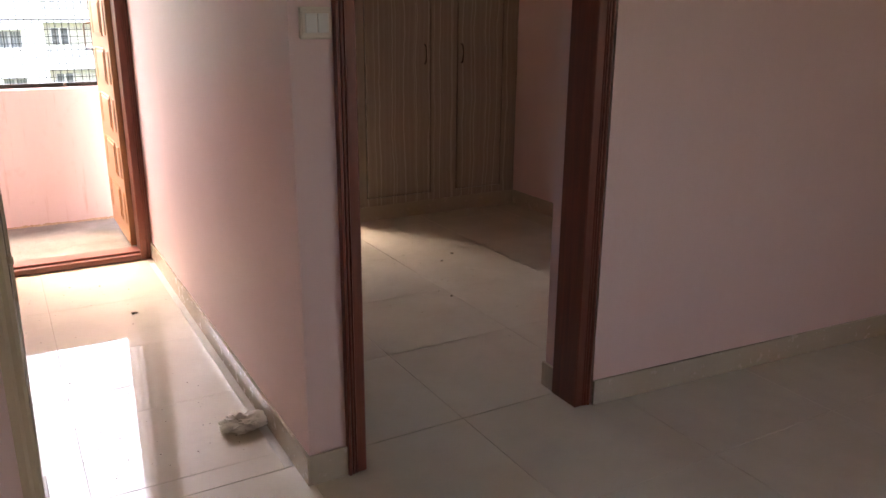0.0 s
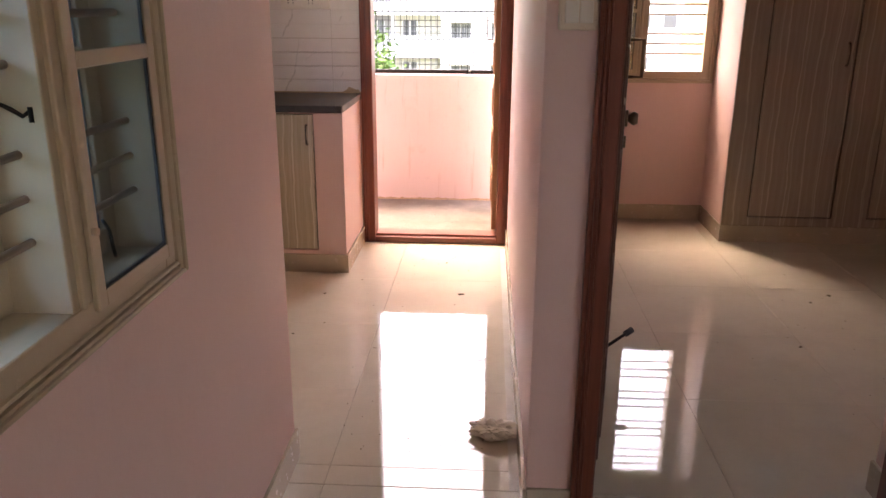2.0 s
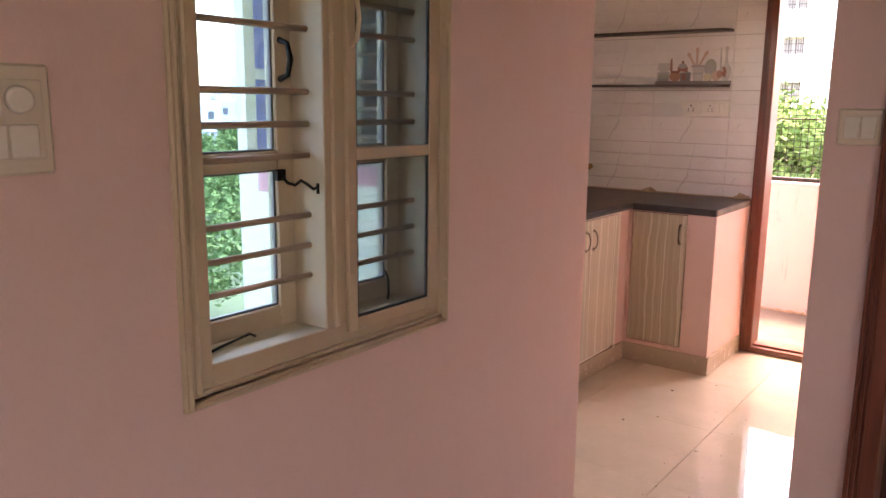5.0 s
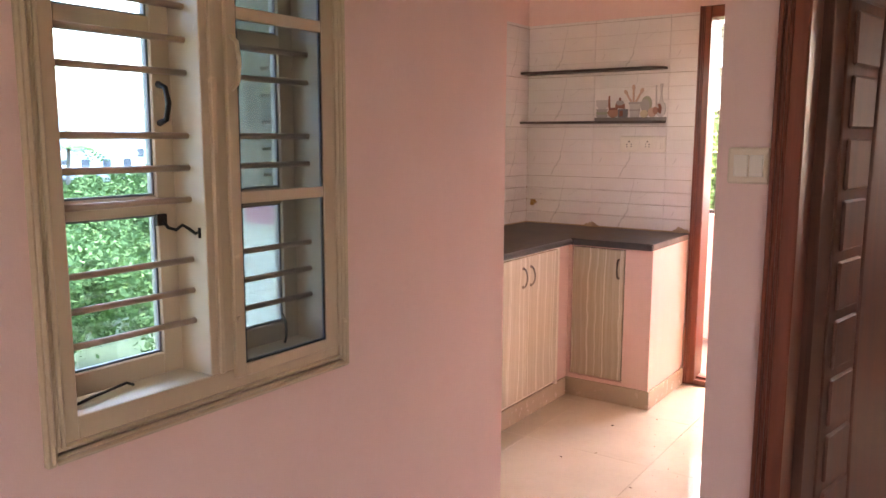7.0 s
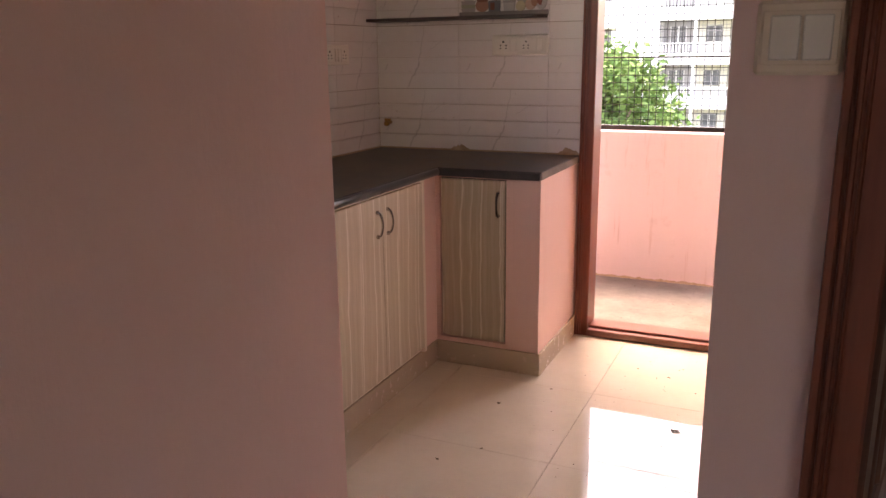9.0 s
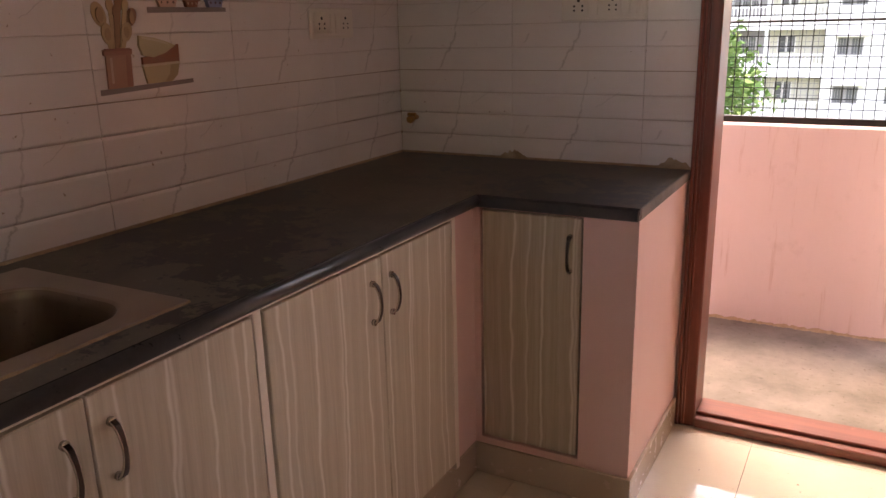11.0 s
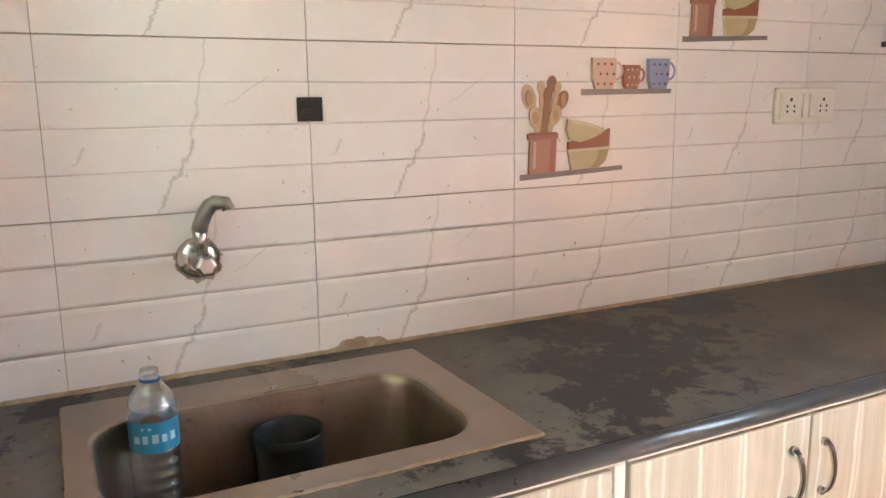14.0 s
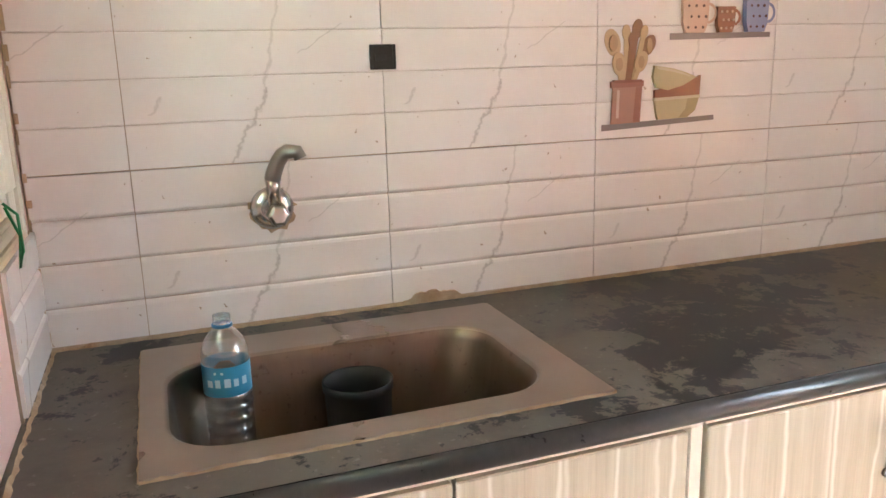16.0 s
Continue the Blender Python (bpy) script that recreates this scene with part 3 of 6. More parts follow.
def bedroom_leaf():
    """Dark door leaf, hinged at the passage side and open into the bedroom."""
    hinge = Vector((1.392, FRONT + 0.128, 0.0))
    m = Matrix.Translation(hinge) @ Matrix.Rotation(radians(79.5), 4, "Z")
    W, T = 0.78, 0.034
    d = thing("bedroom_door", tuple(hinge), "dark polished panelled wooden door, open into the bedroom", "door")

    def turned(rows, bevel=0.002):
        bm = bmesh.new()
        for r in rows:
            box(bm, *r, bevel=bevel, m=m)
        return bm

    part("leaf", turned([(0, 0, 0.012, W, T, 2.03)]), DARK_DOOR, d)
    # a curved row of small raised panels beside two bowed beads, on both faces
    for side in (-1, 1):
        face = 0.0 if side < 0 else T
        for k in range(13):
            z = 0.10 + k * 0.147
            bow = 0.06 * (((k - 6) / 6.0) ** 2)
            u0, u1 = 0.13, 0.28 + bow
            lo, hi = (face - 0.009, face + 0.002) if side < 0 else (face - 0.002, face + 0.009)
            bm = turned([(u0, lo, z, u1, hi, z + 0.125)], 0.006)
            part("panel", bm, DARK_DOOR, d)
        pts = []
        for k in range(25):
            z = 0.06 + k * 1.92 / 24
            u = 0.31 + 0.06 * ((z - 1.02) / 0.9) ** 2
            pts.append(m @ Vector((u, face + side * 0.001, z)))
        part("bead", sweep(bmesh.new(), pts, 0.007, 6), DARK_DOOR, d)
        part("bead", sweep(bmesh.new(), [m @ Vector((0.085, face + side * 0.001, 0.06)), m @ Vector((0.085, face + side * 0.001, 1.98))], 0.005, 6), DARK_DOOR, d)
    for side in (-1, 1):
        face = -0.001 if side < 0 else T + 0.001
        out = face + side * 0.045
        knob = part("lock", sweep(bmesh.new(), [m @ Vector((W - 0.06, face, 0.988)), m @ Vector((W - 0.06, face + side * 0.012, 0.988))], 0.028, 16), BRONZE, d, "worn brass lock rose")
        part("knob", sweep(bmesh.new(), [m @ Vector((W - 0.06, face + side * 0.01, 0.988)), m @ Vector((W - 0.06, face + side * 0.03, 0.988)), m @ Vector((W - 0.06, face + side * 0.045, 0.988))], [0.010, 0.024, 0.018], 14), BRONZE, knob)
        part("keyhole_plate", sweep(bmesh.new(), [m @ Vector((W - 0.06, face, 0.908)), m @ Vector((W - 0.06, face + side * 0.01, 0.908))], 0.021, 14), BRONZE, d)
        part("pull_handle", sweep(bmesh.new(), [m @ Vector((W - 0.05, face, 1.125)), m @ Vector((W - 0.05, out, 1.125)), m @ Vector((W - 0.05, out, 1.245)), m @ Vector((W - 0.05, face, 1.245))], 0.006, 8), BRONZE, d)
    bm = bmesh.new()
    a, b = m @ Vector((W - 0.10, -0.001, 0.165)), m @ Vector((W - 0.02, -0.085, 0.205))
    sweep(bm, [a, a.lerp(b, 0.75)], 0.006, 8)
    stop = part("door_stop", bm, BLACK_IRON, d, "black foot-operated door stop")
    part("rubber_foot", sweep(bmesh.new(), [a.lerp(b, 0.72), b], 0.012, 10), BLACK_PLASTIC, stop)


bedroom_leaf()


# ---- windows ----
def barred_window(name, place, width, z0, z1, label, mesh_side=1, hooks=True, open_side=None):
    """A two-light wooden window with bars, outer glazed sashes and an inner mesh sash.
    place(u, d, z): u along the wall from 0 to width, d the depth from the room's face outwards."""
    F, FL = 0.052, 0.040
    win = thing(name, tuple(place(width / 2, 0.06, z0)), label, "window")

    def pbox(*rows, bevel=0.002):
        bm = bmesh.new()
        for u0, d0, a, u1, d1, b in rows:
            p, q = place(u0, d0, a), place(u1, d1, b)
            lo, hi = [min(i, j) for i, j in zip(p, q)], [max(i, j) for i, j in zip(p, q)]
            box(bm, *lo, *hi, bevel=bevel)
        return bm

    mid0, mid1 = width / 2 - 0.030, width / 2 + 0.036
    part("frame_jamb", pbox((0, -0.004, z0, FL, 0.13, z1)), CREAM_WOOD, win)
    part("frame_jamb", pbox((width - F, -0.004, z0, width, 0.13, z1)), CREAM_WOOD, win)
    part("frame_head", pbox((FL, -0.004, z1 - F, width - F, 0.13, z1)), CREAM_WOOD, win)
    part("frame_sill", pbox((FL, -0.004, z0, width - F, 0.13, z0 + F)), CREAM_WOOD, win)
    part("mullion", pbox((mid0, -0.004, z0 + F, mid1, 0.13, z1 - F), (mid0 + 0.018, -0.012, z0 + F, mid0 + 0.032, 0.0, z1 - F)), CREAM_WOOD, win)
    # stepped casing round the frame
    for a, b, h in ((-0.020, -0.002, 0.010), (-0.014, -0.007, 0.018), (0.006, 0.013, 0.013)):
        for r in ((a, -h, z0 + a, b, 0.004, z1 - a), (width - b, -h, z0 + a, width - a, 0.004, z1 - a), (b, -h, z0 + a, width - b, 0.004, z0 + b), (b, -h, z1 - b, width - b, 0.004, z1 - a)):
            part("casing", pbox(r, bevel=0.003), CREAM_WOOD, win)
    # bars in threes
    for lo, hi in ((FL, mid0), (mid1, width - F)):
        for base in range(4):
            for k in range(3):
                z = z0 + 0.157 + base * 0.2360 + k * 0.0600
                if z < z1 - F - 0.02:
                    part("bar", sweep(bmesh.new(), [place(lo - 0.004, 0.040, z), place(hi + 0.004, 0.040, z)], 0.0062, 8), BAR_PAINT, win)
    # outer glazed sashes
    S = 0.042
    for lo, hi in ((FL, mid0), (mid1, width - F)):
        if open_side and lo == mid1:
            continue
        a, b, c, e = lo + 0.003, hi - 0.003, z0 + F + 0.003, z1 - F - 0.003
        step = (e - c - 0.0) / 3
        rows = [(a, 0.078, c, a + S, 0.108, e), (b - S, 0.078, c, b, 0.108, e), (a + S, 0.078, c, b - S, 0.108, c + S), (a + S, 0.078, e - S, b - S, 0.108, e)]
        for k in (1, 2):
            rows.append((a + S, 0.078, c + k * step - 0.018, b - S, 0.108, c + k * step + 0.018))
        sash = part("outer_sash", pbox(*rows), CREAM_WOOD, win)
        for k in range(3):
            g0 = c + k * step + (S if k == 0 else 0.018)
            g1 = c + (k + 1) * step - (S if k == 2 else 0.018)
            pane = part("pane", pbox((a + S, 0.092, g0, b - S, 0.095, g1), bevel=0), PANE, sash)
            pane.visible_shadow = False
            g = 0.004
            part("putty", pbox((a + S, 0.086, g0, a + S + g, 0.092, g1), (b - S - g, 0.086, g0, b - S, 0.092, g1), (a + S + g, 0.086, g0, b - S - g, 0.092, g0 + g), (a + S + g, 0.086, g1 - g, b - S - g, 0.092, g1), bevel=0), GASKET, sash)
    # inner mesh sash
    lo, hi = (mid1 - 0.012, width - F + 0.018) if mesh_side > 0 else (F - 0.018, mid0 + 0.012)
    c, e = z0 + F - 0.018, z1 - F + 0.018
    S = 0.026
    rows = [(lo, -0.014, c, lo + S, -0.004, e), (hi - S, -0.014, c, hi, -0.004, e), (lo + S, -0.014, c, hi - S, -0.004, c + S), (lo + S, -0.014, e - S, hi - S, -0.004, e)]
    for f in (0.350, 0.692):
        rows.append((lo + S, -0.014, c + (e - c) * f - 0.012, hi - S, -0.004, c + (e - c) * f + 0.012))
    sash = part("inner_sash", pbox(*rows), CREAM_WOOD, win)
    part("insect_screen", pbox((lo + S, -0.013, c + S, hi - S, -0.011, e - S), bevel=0), INSECT_MESH, sash, "fine grey insect screen").visible_shadow = False
    g = 0.005
    part("screen_bead", pbox((lo + S, -0.0105, c + S, lo + S + g, -0.006, e - S), (hi - S - g, -0.0105, c + S, hi - S, -0.006, e - S), (lo + S + g, -0.0105, c + S, hi - S - g, -0.006, c + S + g), bevel=0), GASKET, sash, "dark rubber bead holding the screen")
    u = lo + 0.012
    h0 = z0 + 0.60
    part("sash_handle", sweep(bmesh.new(), [place(u, -0.012, h0), place(u, -0.030, h0 + 0.012), place(u, -0.036, h0 + 0.05), place(u, -0.030, h0 + 0.088), place(u, -0.012, h0 + 0.10)], 0.0045, 8), CREAM_WOOD, sash)
    part("sash_knob", sweep(bmesh.new(), [place(u - 0.004, -0.012, z0 + 0.155), place(u - 0.004, -0.022, z0 + 0.155)], 0.006, 10), CREAM_WOOD, sash)
    if hooks:
        u = mid0 - 0.02
        part("handle", sweep(bmesh.new(), [place(u - 0.012, 0.078, z0 + 0.536), place(u - 0.012, 0.056, z0 + 0.543), place(u - 0.012, 0.048, z0 + 0.572), place(u - 0.012, 0.056, z0 + 0.601), place(u - 0.012, 0.078, z0 + 0.608)], [0.0065, 0.0050, 0.0058, 0.0050, 0.0065], 8), BLACK_IRON, win, "black iron pull handle")
        hook = part("hook", sweep(bmesh.new(), [place(u - 0.020, 0.070, z0 + 0.352), place(u - 0.016, 0.060, z0 + 0.340), place(u - 0.006, 0.050, z0 + 0.336), place(u + 0.002, 0.042, z0 + 0.345), place(u + 0.010, 0.034, z0 + 0.338), place(u + 0.018, 0.024, z0 + 0.328), place(u + 0.022, 0.016, z0 + 0.334)], 0.0032, 8), BLACK_IRON, win, "black iron hook and eye")
        part("eye", sweep(bmesh.new(), [place(u + 0.020, 0.014, z0 + 0.340), place(u + 0.020, 0.014, z0 + 0.320)], 0.0035, 8), BLACK_IRON, hook)
        part("hook_plate", pbox((u - 0.032, 0.070, z0 + 0.344, u - 0.010, 0.079, z0 + 0.366), bevel=0.001), BLACK_IRON, win)
        zs = z0 + F + 0.002
        part("stay", sweep(bmesh.new(), [place(FL + 0.004, 0.030, zs + 0.004), place(FL + 0.05, 0.040, zs + 0.008), place(FL + 0.13, 0.058, zs + 0.010), place(FL + 0.145, 0.060, zs + 0.002)], 0.0028, 8), BLACK_IRON, win, "black iron casement stay")
        part("stay_pin", sweep(bmesh.new(), [place(FL + 0.006, 0.030, zs - 0.001), place(FL + 0.006, 0.030, zs + 0.016)], 0.007, 8), BLACK_IRON, win)
        part("stay", sweep(bmesh.new(), [place(width - F - 0.058, 0.074, zs + 0.062), place(width - F - 0.055, 0.066, zs + 0.045), place(width - F - 0.060, 0.060, zs + 0.012), place(width - F - 0.075, 0.050, zs + 0.004)], 0.0032, 8), BLACK_IRON, win)
    return win


barred_window("window_hall", lambda u, d, z: Vector((WEST - d, 2.050 + u, z)), 0.684, 0.888, 1.982, "cream wooden window with horizontal bars and an insect screen sash")
barred_window("window_bedroom", lambda u, d, z: Vector((1.563 + u, BED_N + d, z)), 0.879, 0.903, 2.048, "cream wooden bedroom window with horizontal bars", -1, False, True)


def kitchen_window():
    x0, x1, z0, z1 = -0.528, 0.298, 1.122, 2.098
    w = thing("window_kitchen", ((x0 + x1) / 2, KSOUTH - 0.06, z0), "off-white peeling wooden kitchen window with a sash ajar", "window")
    yi = KSOUTH + 0.006
    part("frame_jamb", boxes((x0, 3.32, z0, x0 + 0.05, yi, z1), bevel=0.002), WHITE_WOOD, w)
    part("frame_jamb", boxes((x1 - 0.05, 3.32, z0, x1, yi, z1), bevel=0.002), WHITE_WOOD, w)
    part("frame_head", boxes((x0 + 0.05, 3.32, z1 - 0.05, x1 - 0.05, yi, z1), bevel=0.002), WHITE_WOOD, w)
    part("frame_sill", boxes((x0 + 0.05, 3.32, z0, x1 - 0.05, yi, z0 + 0.05), bevel=0.002), CREAM_WOOD, w)
    for a, b, h in ((-0.036, 0.002, 0.012), (-0.026, -0.012, 0.020), (0.004, 0.016, 0.012)):
        part("casing", boxes((x0 + a, KSOUTH - 0.002, z0 + a, x0 + b, KSOUTH + h, z1 - a), (x1 - b, KSOUTH - 0.002, z0 + a, x1 - a, KSOUTH + h, z1 - a),
                             (x0 + b, KSOUTH - 0.002, z1 - b, x1 - b, KSOUTH + h, z1 - a), bevel=0.003), WHITE_WOOD, w)
        part("casing", boxes((x0 + b, KSOUTH - 0.002, z0 + a, x1 - b, KSOUTH + h, z0 + b), bevel=0.003), CREAM_WOOD, w)
    for k in range(9):
        z = z0 + 0.14 + k * 0.095
        part("bar", sweep(bmesh.new(), [(x0 + 0.045, 3.40, z), (x1 - 0.045, 3.40, z)], 0.0075, 8), BAR_PAINT, w)
    # outer sashes, swung out
    for hx, turn, sgn in ((x0 + 0.053, -100, 1), (x1 - 0.053, 96, -1)):
        m = Matrix.Translation((hx, 3.318, 0)) @ Matrix.Rotation(radians(turn), 4, "Z")
        L = 0.32
        bm = bmesh.new()
        for a, b, c, e in ((0, 0.04, 0.053, None), (L - 0.04, L, 0.053, None), (0.04, L - 0.04, 0.053, 0.093), (0.04, L - 0.04, 0.883, 0.923), (0.04, L - 0.04, 0.33, 0.365), (0.04, L - 0.04, 0.61, 0.645)):
            box(bm, sgn * a, -0.015, z0 + c, sgn * b, 0.015, z0 + (0.923 if e is None else e), bevel=0.002, m=m)
        s = part("outer_sash", bm, WHITE_WOOD, w)
        bm = bmesh.new()
        box(bm, sgn * 0.04, -0.002, z0 + 0.093, sgn * (L - 0.04), 0.002, z0 + 0.883, m=m)
        part("pane", bm, PANE, s).visible_shadow = False
    # inner sash, ajar
    m = Matrix.Translation((x1 - 0.03, KSOUTH + 0.012, 0)) @ Matrix.Rotation(radians(-3), 4, "Z")
    bm = bmesh.new()
    L = 0.33
    for r in ((-L, -0.010, z0 + 0.04, -L + 0.045, 0.012, z1 - 0.04), (-0.045, -0.010, z0 + 0.04, 0, 0.012, z1 - 0.04), (-L + 0.045, -0.010, z0 + 0.04, -0.045, 0.012, z0 + 0.085), (-L + 0.045, -0.010, z1 - 0.085, -0.045, 0.012, z1 - 0.04)):
        box(bm, *r, bevel=0.003, m=m)
    s = part("inner_sash", bm, WHITE_WOOD, w)
    part("inner_sash", boxes((x0 + 0.052, KSOUTH - 0.004, z0 + 0.055, x0 + 0.112, KSOUTH + 0.026, z1 - 0.055), (-0.125, KSOUTH - 0.004, z0 + 0.055, -0.070, KSOUTH + 0.026, z1 - 0.055),
                             (x0 + 0.112, KSOUTH - 0.002, z0 + 0.055, -0.125, KSOUTH + 0.024, z0 + 0.115), (x0 + 0.112, KSOUTH - 0.002, z1 - 0.115, -0.125, KSOUTH + 0.024, z1 - 0.055), bevel=0.004), WHITE_WOOD, w)
    h = m @ Vector((-L + 0.09, 0.012, z0 + 0.045))
    part("hook", sweep(bmesh.new(), [h, h + Vector((0.0, 0.012, 0.004)), h + Vector((-0.012, 0.028, 0.002)), h + Vector((-0.016, 0.028, -0.020))], 0.0025, 8), BLACK_IRON, s)

    cord = part("cord", sweep(bmesh.new(), [(-0.43, KSOUTH + 0.014, 1.165), (-0.425, KSOUTH + 0.030, 1.15), (-0.43, KSOUTH + 0.030, 1.10), (-0.44, KSOUTH + 0.022, 1.075), (-0.435, KSOUTH + 0.028, 1.12), (-0.428, KSOUTH + 0.016, 1.16)], 0.002, 6), GREEN_CORD, w, "green plastic cord tied to the frame")


GREEN_CORD = plain("green_plastic_cord", (0.02, 0.22, 0.07), 0.5)
kitchen_window()
# Surround of the added east opening, out of view.
structure("window_surround", boxes((EAST - 0.015, -2.348, 0.702, EAST + 0.14, -2.308, 2.248), (EAST - 0.015, -0.692, 0.702, EAST + 0.14, -0.652, 2.248), (EAST - 0.015, -2.308, 2.208, EAST + 0.14, -0.692, 2.248), (EAST - 0.015, -2.308, 0.702, EAST + 0.14, -0.692, 0.742)), CREAM_WOOD, "plain wooden surround of the unseen opening added for daylight", "window frame")

# ---- balcony mesh ----
grill = thing("balcony_grill", (0.12, 6.93, 0.886), "black welded wire mesh above the balcony parapet", "grille")
part("bottom_rail", boxes((-0.82, 6.915, 0.886, 1.19, 6.945, 0.912)), BLACK_IRON, grill)
part("middle_rail", sweep(bmesh.new(), [(-0.82, 6.93, 1.30), (1.19, 6.93, 1.30)], 0.005, 6), BLACK_IRON, grill)
bm = bmesh.new()
for k in range(48):
    box(bm, -0.81 + k * 0.042, 6.929, 0.912, -0.8062 + k * 0.042, 6.931, 2.75)
tagged(part("wire_mesh", bm, BLACK_IRON, grill), kind="stuff")
bm = bmesh.new()
for k in range(43):
    box(bm, -0.82, 6.931, 0.945 + k * 0.042, 1.19, 6.933, 0.9488 + k * 0.042)
tagged(part("wire_mesh", bm, BLACK_IRON, grill), kind="stuff")
part("latch", sweep(bmesh.new(), [(0.93, 6.915, 0.90), (0.93, 6.89, 0.90)], 0.012, 10), CHROME, grill, "small steel bolt")

# ---- kitchen counter ----
CT = 0.870


def counter():
    ys = (KSOUTH, 3.622, 4.190, 5.212, NORTH)
    xs = (KWEST, -0.560, -0.200, -0.104, 0.348)
    holes = {(1, 1), (3, 0), (3, 1), (3, 2)}
    bm = slab(xs, ys, holes, CT - 0.018, CT, lambda u, v, d: (u, v, d))
    ob = thing("worktop", (KWEST, KSOUTH, CT - 0.04), "black granite L-shaped worktop, dusty with dark wet smears", "worktop")
    part("slab", bm, GRANITE, ob)
    r = 0.0165
    nose = bmesh.new()
    sweep(nose, [(-0.106, KSOUTH, CT - r - 0.0012), (-0.106, 5.214, CT - r - 0.0012)], r, 16)
    part("edge", nose, GRANITE_EDGE, ob, "rounded polished black granite edge")
    part("edge", boxes((-0.104, 5.206, CT - 0.034, 0.3475, 5.222, CT - 0.0015), bevel=0.004), GRANITE_EDGE, ob)
    part("edge", boxes((0.336, 5.222, CT - 0.034, 0.349, NORTH, CT - 0.001), bevel=0.003), CONCRETE, ob, "rough unpolished slab end")


counter()


def bow_handle(parent, base, out, z0, z1):
    """A flat bow pull, wide at its feet, with a dark inlay; out: unit vector off the door."""
    b, o = Vector(base), Vector(out)
    across = o.cross(Vector((0, 0, 1)))

    def strap(half, low, high):
        """A bent flat strap: half its width, and how far its faces stand off the bow's line."""
        bm = bmesh.new()
        rings = []
        for k in range(15):
            f = k / 14
            lift = 0.022 * math.sin(math.pi * f) ** 0.5
            w = half * (0.62 + 0.38 * abs(2 * f - 1) ** 1.5)
            p = b + Vector((0, 0, z0 + (z1 - z0) * f))
            rings.append([bm.verts.new(p + across * x + o * max(0.0, lift + y)) for x, y in ((-w, low), (w, low), (w, high), (-w, high))])
        for q, n in zip(rings, rings[1:]):
            for i in range(4):
                bm.faces.new((q[i], q[(i + 1) % 4], n[(i + 1) % 4], n[i]))
        bm.faces.new(rings[0][::-1])
        bm.faces.new(rings[-1])
        bmesh.ops.recalc_face_normals(bm, faces=bm.faces)
        return bm

    bm = strap(0.0068, 0.0, 0.0045)
    for z in (z0 + 0.004, z1 - 0.004):
        sweep(bm, [b + Vector((0, 0, z)), b + o * 0.007 + Vector((0, 0, z))], 0.0075, 10)
    handle = part("handle", bm, CHROME, parent, "bronze-nickel bow handle")
    part("inlay", strap(0.0046, 0.0047, 0.0054), DARK_BRONZE, handle, "dark bronze inlay")


def base_unit(y0, y1, split, label):
    xf = -0.116
    u = thing("base_cabinet", (xf, (y0 + y1) / 2, 0.10), label, "cabinet", "kitchen base cabinets")
    part("carcass", boxes((KWEST + 0.01, y0, 0.105, xf, y0 + 0.018, 0.834), (KWEST + 0.01, y1 - 0.018, 0.105, xf, y1, 0.834), (KWEST + 0.01, y0 + 0.018, 0.105, xf - 0.002, y1 - 0.018, 0.123),
                          (xf - 0.02, y0 + 0.018, 0.812, xf, y1 - 0.018, 0.834), bevel=0.001), CREAM_EDGE, u)
    part("top_rail", boxes((xf, y0, 0.835, xf + 0.019, y1, 0.851), bevel=0.001), CREAM_EDGE, u)
    part("end_stile", boxes((xf, y1 - 0.020, 0.105, xf + 0.019, y1, 0.835), bevel=0.001), CREAM_EDGE, u)
    for a, b, hy in ((y0 + 0.004, split - 0.0015, split - 0.043), (split + 0.0015, y1 - 0.024, split + 0.034)):
        d = part("door", boxes((xf + 0.002, a, 0.128, xf + 0.020, b, 0.829), bevel=0.002), LAM_Y, u)
        part("edge_sheet", boxes((xf + 0.003, a + 0.003, 0.8285, xf + 0.019, b - 0.003, 0.8302)), SKIRTING, d, "brown raw top edge")
        bow_handle(d, (xf + 0.020, hy, 0), (1, 0, 0), 0.683, 0.781)
    return u


base_unit(3.600, 4.322, 3.955, "pale wavy-grained laminate sink cabinet with two doors")
base_unit(4.326, 5.072, 4.717, "pale wavy-grained laminate base cabinet with two doors")
structure("pier_corner", boxes((KWEST + 0.01, 5.076, 0.0, -0.125, NORTH, 0.85)), PINK, "pink plastered pier under the worktop corner", "pier")
structure("pier_end", slab((-0.125, -0.106, 0.196, 0.342), (0, 0.118, 0.828, 0.85), {(1, 1)}, 5.235, 5.33, lambda u, v, d: (u, d, v)), PINK, "pink plastered cupboard front", "pier")
structure("pier_side", boxes((0.26, 5.33, 0.0, 0.342, NORTH, 0.85)), PINK, "pink plastered end of the kitchen counter", "pier")
structure("pier_near", boxes((KWEST + 0.01, KSOUTH, 0.0, -0.135, 3.596, 0.85)), PINK, "pink plastered pier beside the sink cabinet", "pier")


def return_door():
    d = thing("cupboard_door", (0.045, 5.245, 0.12), "narrow pale wavy-grained laminate cupboard door", "cabinet door")
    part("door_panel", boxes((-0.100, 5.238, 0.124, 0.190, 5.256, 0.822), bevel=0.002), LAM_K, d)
    # Dark sheet behind the door: the shade of its gap, put in as colour.
    part("edge_sheet", boxes((-0.106, 5.262, 0.118, 0.196, 5.27, 0.828)), SLOT_SHADE, d)
    bow_handle(d, (0.160, 5.238, 0), (0, -1, 0), 0.672, 0.776)


